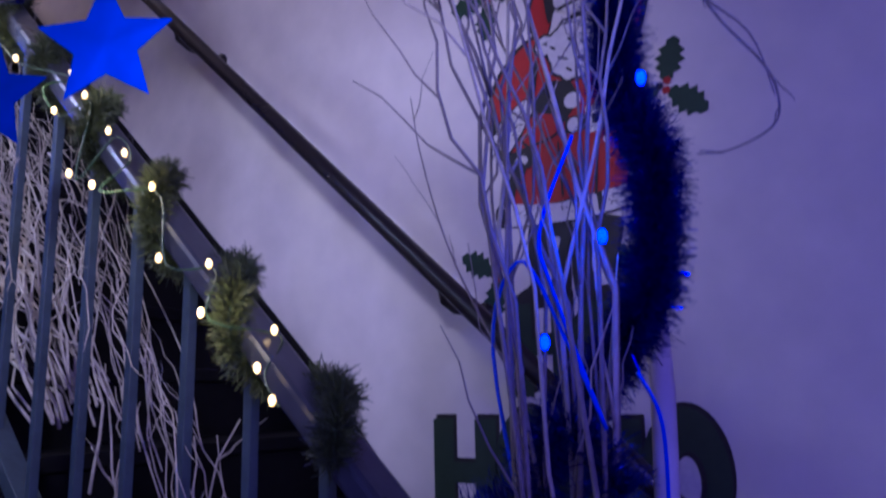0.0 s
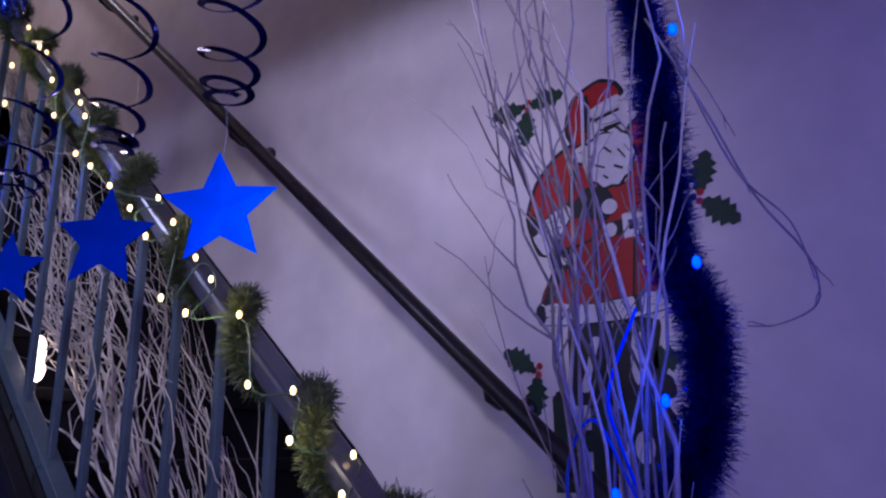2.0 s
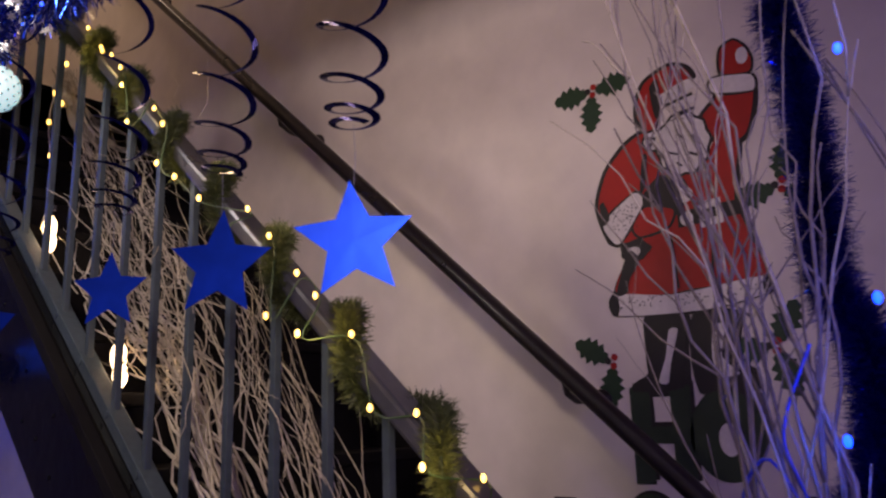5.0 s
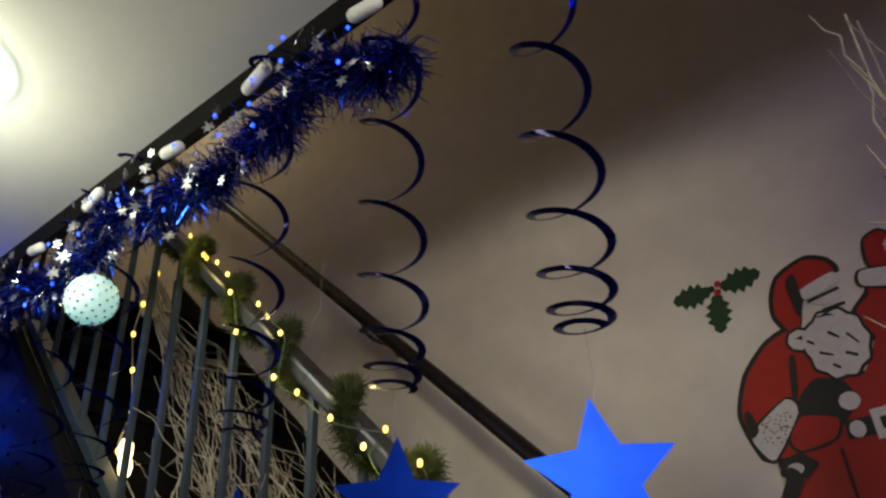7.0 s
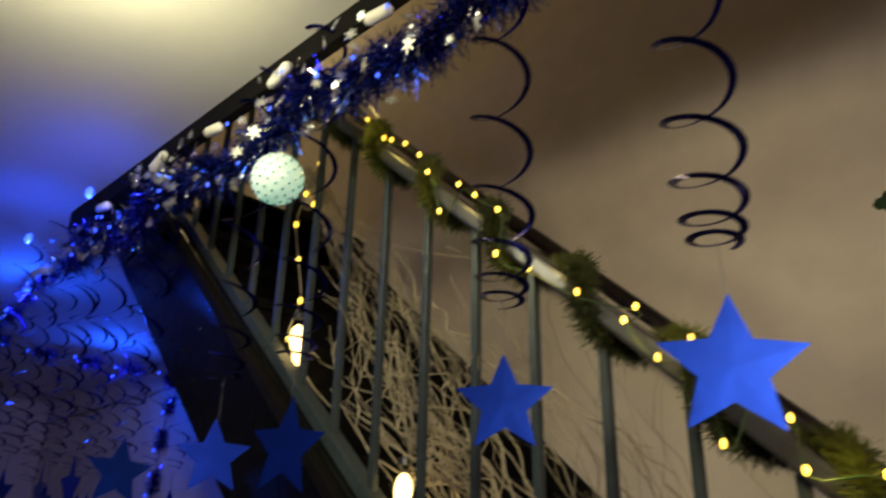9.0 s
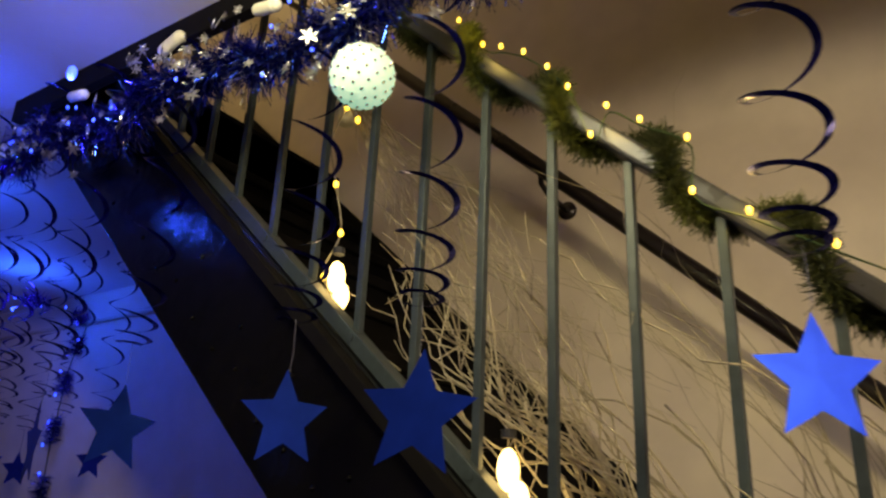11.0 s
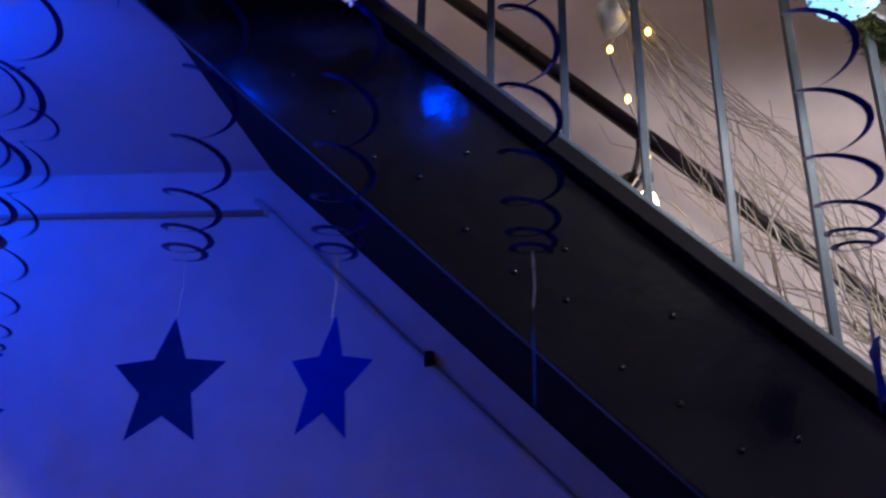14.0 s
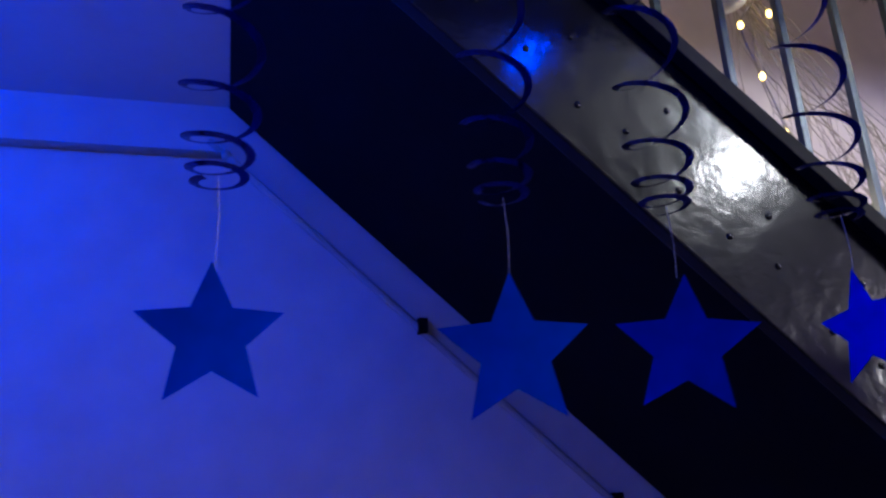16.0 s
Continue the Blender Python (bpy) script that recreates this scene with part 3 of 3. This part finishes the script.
# ---- bundles of twigs behind the balusters ----
random.seed(11)
bundle = thing("twig_bundle", (-1.33, 0.74, foot(-1.33) + 0.02), "bundle of dry pale twigs leaning up the stair behind the balusters", "twigs")
bl = bundle.matrix_basis.inverted()
for i in range(38):
    k = random.random()
    a = Vector((-1.30 + random.uniform(-0.06, 0.06), 0.74 + random.uniform(-0.07, 0.06), 1.40 + random.uniform(-0.06, 0.06)))
    b = Vector((-1.62 - 0.55 * k + random.uniform(-0.08, 0.12), 0.72 + random.uniform(-0.09, 0.09), 1.88 + 0.50 * k + random.uniform(-0.12, 0.16)))
    twig("twig", [bl @ q for q in wobble(a, b, 14, 0.15)], random.uniform(0.0022, 0.0045), BARK, bundle, 3, 0.30)
for i in range(7):
    a = Vector((-1.62 + 0.11 * i, 0.66, rail_z(-1.62 + 0.11 * i) - 0.30 + random.uniform(-0.1, 0.1)))
    b = a + Vector((random.uniform(0.22, 0.40), random.uniform(-0.13, -0.07), random.uniform(-0.34, -0.12)))
    twig("twig", [bl @ q for q in wobble(a, b, 12, 0.10)], 0.0022, BARK, bundle, 3, 0.35)
for i in range(9):
    a = Vector((-1.15 + 0.09 * i + random.uniform(-0.03, 0.03), 0.72, foot(-1.15 + 0.09 * i) + 0.0))
    b = a + Vector((random.uniform(-0.16, 0.10), random.uniform(-0.05, 0.05), random.uniform(0.35, 0.6)))
    twig("twig", [bl @ q for q in wobble(a, b, 10, 0.09)], 0.0036, BARK, bundle, 3, 0.4)

for i in range(18):
    k = i / 17
    a = Vector((-1.05 + 0.35 * k + random.uniform(-0.05, 0.05), 0.69 + random.uniform(-0.03, 0.05), 1.42 - 0.30 * k))
    b = Vector((-1.62 + 0.62 * k + random.uniform(-0.06, 0.06), 0.66 + random.uniform(-0.03, 0.05), 2.30 - 0.62 * k + random.uniform(-0.10, 0.10)))
    twig("twig", [bl @ q for q in wobble(a, b, 14, 0.10)], random.uniform(0.0012, 0.0019), BARK, bundle, 3, 0.28)

spray = thing("raffia_spray", (-2.18, 0.68, 2.70), "spray of thin pale dry stems hanging from the rail", "dried stems")
sl_ = spray.matrix_basis.inverted()
for i in range(28):
    k = random.random()
    a = Vector((-2.19 + random.uniform(-0.03, 0.04), 0.69 + random.uniform(-0.03, 0.03), 2.72))
    b = Vector((-2.05 + 0.75 * k + random.uniform(-0.06, 0.06), 0.74 + random.uniform(-0.06, 0.10), 2.22 - 0.36 * k + random.uniform(-0.12, 0.12)))
    twig("stem", [sl_ @ q for q in wobble(a, b, 14, 0.09, 0.05)], random.uniform(0.0010, 0.0019), BARK, spray, 1 + (i % 3), 0.25)
tie = tube([sl_ @ Vector((-2.19, 0.69, 2.66)), sl_ @ Vector((-2.17, 0.69, 2.60))], 0.028, 10)
part("tie", tie, FOAM, spray, "pale ribbon tie", smooth=True)

# ---- twig tree with blue boa at the foot of the stair ----
tree = thing("twig_tree", (-0.03, 0.60, 0.0), "bare twigs round a pale pole, wrapped in navy tinsel", "twig tree")
tm = tree.matrix_basis.inverted()
POLE = material("pale_birch_pole", (0.55, 0.50, 0.50), 0.7, grain=0.2, scale=30, bump=0.3)
part("pole", tube([tm @ Vector(p) for p in ((-0.015, 0.60, 0.05), (-0.012, 0.64, 0.8), (-0.024, 0.735, 1.45), (-0.040, 0.745, 1.85), (-0.050, 0.75, 2.4))], 0.0145, 10, None, 0.8), POLE, tree, "pale smooth pole", smooth=True)
part("pot", tube([tm @ Vector((-0.02, 0.60, z)) for z in (0.05, 0.10, 0.26, 0.32)], 0.11, 20, None, 1.25), RAILBAR, tree, "dark round pot", smooth=True)
for i in range(21):
    side = -1 if i % 5 else 0.7
    a = Vector((-0.035 + random.uniform(-0.05, 0.04), 0.60 + random.uniform(-0.05, 0.05), 0.3 + random.random() * 0.6))
    m = Vector((-0.075 + random.uniform(-0.05, 0.05), 0.59 + random.uniform(-0.05, 0.06), 1.55))
    b = Vector((-0.06 + side * random.uniform(0.02, 0.16), 0.58 + random.uniform(-0.10, 0.08), 2.05 + random.uniform(-0.1, 0.4)))
    ln = wobble(a, m, 7, 0.02) + wobble(m, b, 9, 0.07)[1:]
    twig("twig", [tm @ q for q in ln], random.uniform(0.0022, 0.0042), BARKDARK if i % 6 else BARK, tree, 3, 0.16)
LOOP = [(-0.03, 0.66, 2.10), (0.035, 0.66, 1.95), (0.080, 0.66, 1.83), (0.125, 0.655, 1.755), (0.136, 0.65, 1.715), (0.128, 0.65, 1.690), (0.090, 0.65, 1.676), (0.058, 0.65, 1.678)]
twig("twig", [tm @ q for q in smooth_line(LOOP, 26)], 0.0020, BARKDARK, tree, 3, 0.10)
twig("twig", [tm @ q for q in smooth_line([(0.0, 0.66, 2.05), (0.06, 0.66, 1.87), (0.115, 0.655, 1.79), (0.133, 0.65, 1.72)], 16)], 0.0020, BARKDARK, tree, 2, 0.10)
twig("twig", [tm @ q for q in smooth_line([(0.00, 0.68, 2.06), (0.030, 0.68, 1.997), (0.062, 0.68, 1.914)], 10)], 0.0016, BARKDARK, tree, 2, 0.2)
twig("twig", [tm @ q for q in smooth_line([(-0.12, 0.60, 1.45), (-0.20, 0.60, 1.60), (-0.24, 0.60, 1.72), (-0.255, 0.60, 1.80)], 14)], 0.0016, BARKDARK, tree, 3, 0.3)
BOA = [(-0.150, 0.67, 1.37), (-0.112, 0.675, 1.424), (-0.060, 0.68, 1.478), (-0.018, 0.68, 1.535), (0.0, 0.68, 1.60), (0.003, 0.68, 1.66), (-0.002, 0.68, 1.715), (-0.030, 0.69, 1.765), (-0.034, 0.69, 1.83), (-0.032, 0.69, 1.90), (-0.034, 0.69, 2.0), (-0.040, 0.69, 2.08), (-0.052, 0.68, 2.16)]
for pts_, num in ((BOA, 26000), ([(-0.16, 0.57, 1.33), (-0.10, 0.58, 1.36), (-0.07, 0.60, 1.42), (-0.02, 0.60, 1.36)], 2600)):
    ctr = [tm @ q for q in smooth_line(pts_, 70)]
    strands("tinsel_boa", ctr, 0.5, num, 0.036, 0.0010, TINSELDARK, tree, 1.0, "fluffy navy blue tinsel")
    strands("tinsel_boa", ctr, 0.5, num // 9, 0.038, 0.0016, TINSEL, tree, 1.0, "fluffy navy blue tinsel")
t0 = None
for p in ((0.030, 0.587, 1.743), (-0.017, 0.585, 1.597), (0.028, 0.59, 2.029), (-0.075, 0.57, 1.50)):
    if t0 is None:
        t0 = led(tree, tm @ Vector(p), BLUELED, 0.0048)
    else:
        led_copy(tree, t0, tm @ Vector(p))
BLUEWIRE = material("clear_blue_cable", (0.04, 0.08, 0.75), 0.3)
for q in ([(-0.10, 0.57, 1.30), (-0.13, 0.565, 1.50), (-0.095, 0.565, 1.58), (-0.05, 0.565, 1.50), (-0.02, 0.575, 1.42)], [(-0.02, 0.575, 1.42), (-0.06, 0.56, 1.55), (-0.075, 0.57, 1.61), (-0.04, 0.58, 1.70)], [(0.02, 0.60, 1.30), (0.026, 0.59, 1.42), (0.008, 0.585, 1.47)]):
    part("light_cable", tube([tm @ v for v in smooth_line(q, 22)], 0.0020, 6), BLUEWIRE, tree, "blue translucent light cable", smooth=True)

tree.matrix_basis = pose(-0.03 + 0.011, 0.60 - 0.03, -0.05)


# ---- stickers on the wall ----
def flat(points, depth, front=0.0):
    bm = prism(points, YW - 0.0012 - depth - front, YW - 0.0004 - front)
    return bm


def oval(cx, cz, rx, rz, n=22, wave=0.0, k=9):
    return [(cx + rx * (1 + wave * math.cos(k * a)) * math.cos(a), cz + rz * (1 + wave * math.cos(k * a)) * math.sin(a)) for a in (2 * math.pi * i / n for i in range(n))]


def grown(points, d):
    cx, cz = sum(p[0] for p in points) / len(points), sum(p[1] for p in points) / len(points)
    out = []
    for x, z in points:
        L = math.hypot(x - cx, z - cz) + 1e-6
        out.append((x + d * (x - cx) / L, z + d * (z - cz) / L))
    return out


def rounded(points, n=5):
    """A closed outline eased through its corners."""
    p, out = [Vector((x, 0, z)) for x, z in points], []
    m = len(p)
    for i in range(m):
        a, b, c, d = p[i - 1], p[i], p[(i + 1) % m], p[(i + 2) % m]
        for k in range(n):
            t = k / n
            q = 0.5 * (2 * b + (c - a) * t + (2 * a - 5 * b + 4 * c - d) * t * t + (3 * b - a - 3 * c + d) * t ** 3)
            q = q.lerp(b.lerp(c, t), 0.35)
            out.append((q.x, q.z))
    return out


figure = thing("wall_sticker", (0.010, 0, -0.012), "flat printed festive figure in red coat on the wall", "sticker")
LAYERS = (
    ("hat", [(-0.66, 2.42), (-0.655, 2.47), (-0.63, 2.52), (-0.56, 2.55), (-0.51, 2.53), (-0.495, 2.49), (-0.58, 2.47), (-0.60, 2.40), (-0.625, 2.355)], RED),
    ("raised_arm", [(-0.43, 2.28), (-0.365, 2.30), (-0.335, 2.42), (-0.42, 2.46), (-0.435, 2.41), (-0.475, 2.37)], RED),
    ("coat", [(-0.63, 2.37), (-0.58, 2.27), (-0.50, 2.22), (-0.43, 2.33), (-0.39, 2.28), (-0.415, 2.13), (-0.385, 2.02), (-0.37, 1.89), (-0.765, 1.905), (-0.71, 2.05), (-0.77, 2.07), (-0.805, 2.18), (-0.77, 2.28), (-0.70, 2.35)], RED),
    ("boot", [(-0.69, 1.83), (-0.575, 1.825), (-0.59, 1.74), (-0.60, 1.645), (-0.74, 1.64), (-0.735, 1.665), (-0.685, 1.70)], PRINTBLACK),
    ("boot", [(-0.55, 1.825), (-0.435, 1.82), (-0.455, 1.72), (-0.42, 1.69), (-0.415, 1.645), (-0.55, 1.64)], PRINTBLACK),
)
for j, (nm, pts_, mat) in enumerate(LAYERS):
    pts_ = rounded(pts_)
    part("outline", flat(grown(pts_, 0.014), 0.0006 + 0.0003 * j), PRINTBLACK, figure, "black printed outline")
    part(nm, flat(pts_, 0.0006, 0.0026 + 0.0003 * j), mat, figure)
TRIM = (
    ("beard", oval(-0.535, 2.31, 0.072, 0.085, 40, 0.05, 10), PRINTWHITE), ("brow", oval(-0.525, 2.43, 0.038, 0.016), PRINTWHITE), ("hat_brim", [(-0.585, 2.47), (-0.50, 2.495), (-0.488, 2.465), (-0.575, 2.44)], PRINTWHITE),
    ("pompom", oval(-0.618, 2.341, 0.028, 0.026, 24, 0.04, 8), PRINTWHITE), ("hem", [(-0.775, 1.915), (-0.60, 1.895), (-0.365, 1.915), (-0.355, 1.872), (-0.52, 1.845), (-0.765, 1.853)], PRINTWHITE),
    ("cuff", [(-0.79, 2.13), (-0.69, 2.20), (-0.665, 2.165), (-0.745, 2.06), (-0.775, 2.08)], PRINTWHITE), ("cuff", [(-0.435, 2.475), (-0.335, 2.455), (-0.335, 2.41), (-0.44, 2.435)], PRINTWHITE),
    ("hand", [(-0.41, 2.482), (-0.405, 2.55), (-0.37, 2.565), (-0.345, 2.54), (-0.33, 2.50), (-0.34, 2.465)], RED), ("thumb", oval(-0.352, 2.515, 0.016, 0.024), PRINTWHITE),
    ("glove", [(-0.665, 2.185), (-0.61, 2.235), (-0.545, 2.215), (-0.53, 2.16), (-0.59, 2.10), (-0.655, 2.13)], PRINTBLACK), ("glove_trim", oval(-0.545, 2.165, 0.024, 0.022), PRINTWHITE),
    ("belt", [(-0.57, 2.12), (-0.39, 2.125), (-0.385, 2.085), (-0.57, 2.075)], PRINTBLACK), ("buckle", [(-0.51, 2.135), (-0.45, 2.14), (-0.447, 2.07), (-0.507, 2.065)], PRINTWHITE), ("buckle_hole", [(-0.493, 2.115), (-0.466, 2.118), (-0.464, 2.09), (-0.491, 2.087)], PRINTBLACK),
    ("belt_loop", oval(-0.545, 2.097, 0.018, 0.020), PRINTWHITE), ("glove", oval(-0.70, 2.035, 0.046, 0.030, 22, 0.10, 5), PRINTBLACK), ("fingers", oval(-0.705, 2.03, 0.020, 0.014), PRINTWHITE),
    ("sleeve", [(-0.66, 2.15), (-0.58, 2.13), (-0.60, 2.085), (-0.68, 2.07), (-0.70, 2.10)], RED),
    ("boot_shine", [(-0.625, 1.80), (-0.60, 1.80), (-0.625, 1.72), (-0.64, 1.66), (-0.665, 1.665), (-0.64, 1.73)], PRINTWHITE), ("boot_shine", [(-0.505, 1.80), (-0.475, 1.80), (-0.49, 1.72), (-0.45, 1.675), (-0.50, 1.67), (-0.515, 1.72)], PRINTWHITE),
    ("coat_seam", [(-0.482, 2.06), (-0.476, 2.06), (-0.49, 1.90), (-0.497, 1.90)], PRINTBLACK), ("button", oval(-0.455, 1.99, 0.006, 0.008, 10), PRINTWHITE), ("button", oval(-0.46, 2.04, 0.005, 0.007, 10), PRINTWHITE),
    ("face_line", [(-0.545, 2.405), (-0.49, 2.41), (-0.49, 2.402), (-0.545, 2.397)], PRINTBLACK), ("face_line", [(-0.58, 2.30), (-0.55, 2.285), (-0.55, 2.28), (-0.58, 2.292)], PRINTBLACK), ("face_line", [(-0.505, 2.33), (-0.485, 2.30), (-0.488, 2.297), (-0.51, 2.327)], PRINTBLACK),
    ("coat_shade", [(-0.768, 1.915), (-0.722, 2.035), (-0.690, 2.005), (-0.725, 1.95), (-0.735, 1.915)], PRINTBLACK), ("coat_shade", [(-0.79, 2.12), (-0.80, 2.18), (-0.785, 2.19), (-0.77, 2.14)], PRINTBLACK), ("coat_shade", [(-0.655, 2.30), (-0.640, 2.30), (-0.655, 2.21), (-0.672, 2.19)], PRINTBLACK),
    ("coat_seam", [(-0.595, 2.06), (-0.590, 2.06), (-0.583, 1.91), (-0.589, 1.91)], PRINTBLACK), ("hat_shade", [(-0.615, 2.50), (-0.590, 2.52), (-0.585, 2.44), (-0.600, 2.40), (-0.608, 2.42)], PRINTBLACK), ("hem_split", [(-0.492, 1.905), (-0.478, 1.905), (-0.474, 1.862), (-0.488, 1.858)], PRINTBLACK), ("hem_end", oval(-0.775, 1.882, 0.014, 0.030), PRINTBLACK), ("hem_end", oval(-0.356, 1.892, 0.012, 0.026), PRINTBLACK),
    ("face_line", [(-0.575, 2.437), (-0.495, 2.452), (-0.493, 2.444), (-0.573, 2.429)], PRINTBLACK), ("face_line", [(-0.57, 2.385), (-0.54, 2.392), (-0.52, 2.380), (-0.54, 2.384)], PRINTBLACK), ("face_line", [(-0.600, 2.335), (-0.585, 2.325), (-0.588, 2.318), (-0.603, 2.33)], PRINTBLACK), ("face_line", [(-0.52, 2.285), (-0.495, 2.272), (-0.498, 2.265), (-0.523, 2.279)], PRINTBLACK), ("face_line", [(-0.555, 2.262), (-0.54, 2.25), (-0.543, 2.245), (-0.558, 2.257)], PRINTBLACK), ("pompom_line", [(-0.628, 2.345), (-0.610, 2.350), (-0.612, 2.335), (-0.616, 2.342)], PRINTBLACK),
    ("face_line", [(-0.545, 2.345), (-0.525, 2.325), (-0.528, 2.32), (-0.55, 2.34)], PRINTBLACK),
)
for j, (nm, pts_, mat) in enumerate(TRIM):
    if nm in ("hem", "cuff", "hand", "glove", "sleeve", "hat_brim", "boot_shine", "coat_shade", "hat_shade") and len(pts_) < 12:
        pts_ = rounded(pts_)
    if mat is PRINTWHITE and len(pts_) > 9 and nm in ("beard", "pompom") or nm in ("hem", "cuff", "hand", "sleeve"):
        part("outline", flat(grown(pts_, 0.008), 0.0005, 0.0048 + 0.00004 * j), PRINTBLACK, figure, "black printed outline")
    part(nm, flat(pts_, 0.0006, 0.0056 + 0.00006 * j), mat, figure)
# stipple on the fur trim
bm = bmesh.new()
for k in range(120):
    u = random.random()
    c = (-0.765 + 0.40 * u, 1.86 + 0.02 * abs(u - 0.5) + random.random() * 0.034) if k < 70 else (-0.76 + random.random() * 0.075, 2.09 + random.random() * 0.08)
    vs = [bm.verts.new((c[0] + 0.0026 * dx, YW - 0.0092, c[1] + 0.0026 * dz)) for dx, dz in ((-1, 0), (0, -1), (1, 0), (0, 1))]
    bm.faces.new(vs)
tagged(part("stipple", bm, PRINTBLACK, figure, "fine black dots on the white trim"), kind="stuff")


def letter(ch, x0, x1, z0, z1):
    sticker = thing("letter_sticker", (0.010, 0, -0.005), "dark green block letter " + ch + " with black edge on the wall", "letter", "letters on the wall")
    w, t = x1 - x0, (x1 - x0) * 0.33
    if ch == "H":
        zm = (z0 + z1) / 2
        pts_ = [(x0, z0), (x0 + t, z0), (x0 + t, zm - t * 0.4), (x1 - t, zm - t * 0.4), (x1 - t, z0), (x1, z0), (x1, z1), (x1 - t, z1), (x1 - t, zm + t * 0.4), (x0 + t, zm + t * 0.4), (x0 + t, z1), (x0, z1)]
        part("letter_edge", flat([(x + 0.010, z + 0.012) for x, z in pts_], 0.0008), PRINTBLACK, sticker, "black printed edge")
        part("letter_face", flat(pts_, 0.0008, 0.0012), PRINTGREEN, sticker)
    else:
        cx, cz = (x0 + x1) / 2, (z0 + z1) / 2
        part("letter_edge", flat([(x + 0.008, z + 0.010) for x, z in oval(cx, cz, w / 2, (z1 - z0) / 2, 36)], 0.0008), PRINTBLACK, sticker, "black printed edge")
        part("letter_face", flat(oval(cx, cz, w / 2, (z1 - z0) / 2, 36), 0.0008, 0.0012), PRINTGREEN, sticker)
        part("letter_hole", flat(oval(cx + 0.012, cz - 0.005, w * 0.17, (z1 - z0) * 0.20, 26), 0.0008, 0.0024), PRINTBLACK, sticker, "black printed edge")
        part("letter_hole", flat(oval(cx + 0.006, cz - 0.010, w * 0.14, (z1 - z0) * 0.18, 26), 0.0008, 0.0034), PRINTWHITE, sticker, "pale middle of the letter")


letter("H", -0.755, -0.585, 1.39, 1.645)
letter("O", -0.595, -0.405, 1.40, 1.63)
for ch, x0 in (("H", -1.024), ("O", -0.825), ("H", -0.625), ("O", -0.425)):
    letter(ch, x0, x0 + 0.205, 1.05, 1.335 if ch == "H" else 1.365)


def leaf(cx, cz, ang, L):
    """A holly leaf's outline: five points a side."""
    up, dn = [], []
    for i in range(11):
        s = i / 10
        wdt = math.sin(math.pi * s) ** 0.7 * 0.30 * (1.12 if i % 2 else 0.66)
        up.append((s, wdt))
        dn.append((s, -wdt))
    ca, sa = math.cos(ang), math.sin(ang)
    return [(cx + L * (u * ca - v * sa), cz + L * (u * sa + v * ca)) for u, v in up + dn[-2:0:-1]]


for cx, cz, turns_ in ((-0.80, 2.545, (180, 5, 265)), (-0.80, 1.725, (150, 265)), (-0.30, 2.14, (75, 190, 320)), (-0.36, 1.735, (60, 185, 290))):
    hol = thing("holly_sticker", (0.010, 0, -0.012), "dark green holly sprig sticker with berries on the wall", "sticker", "holly stickers on the wall")
    for a in turns_:
        part("leaf", flat(leaf(cx + 0.012 * math.cos(radians(a)), cz + 0.012 * math.sin(radians(a)), radians(a), 0.118), 0.0008, 0.001), HOLLY, hol)
    for dx, dz in ((0.008, 0.014), (-0.012, 0.004), (0.004, -0.01)):
        part("berry", flat(oval(cx + dx, cz + dz, 0.010, 0.010, 12), 0.0008, 0.0022), RED if dx > 0 else PRINTBLACK, hol, "small dark red berry")
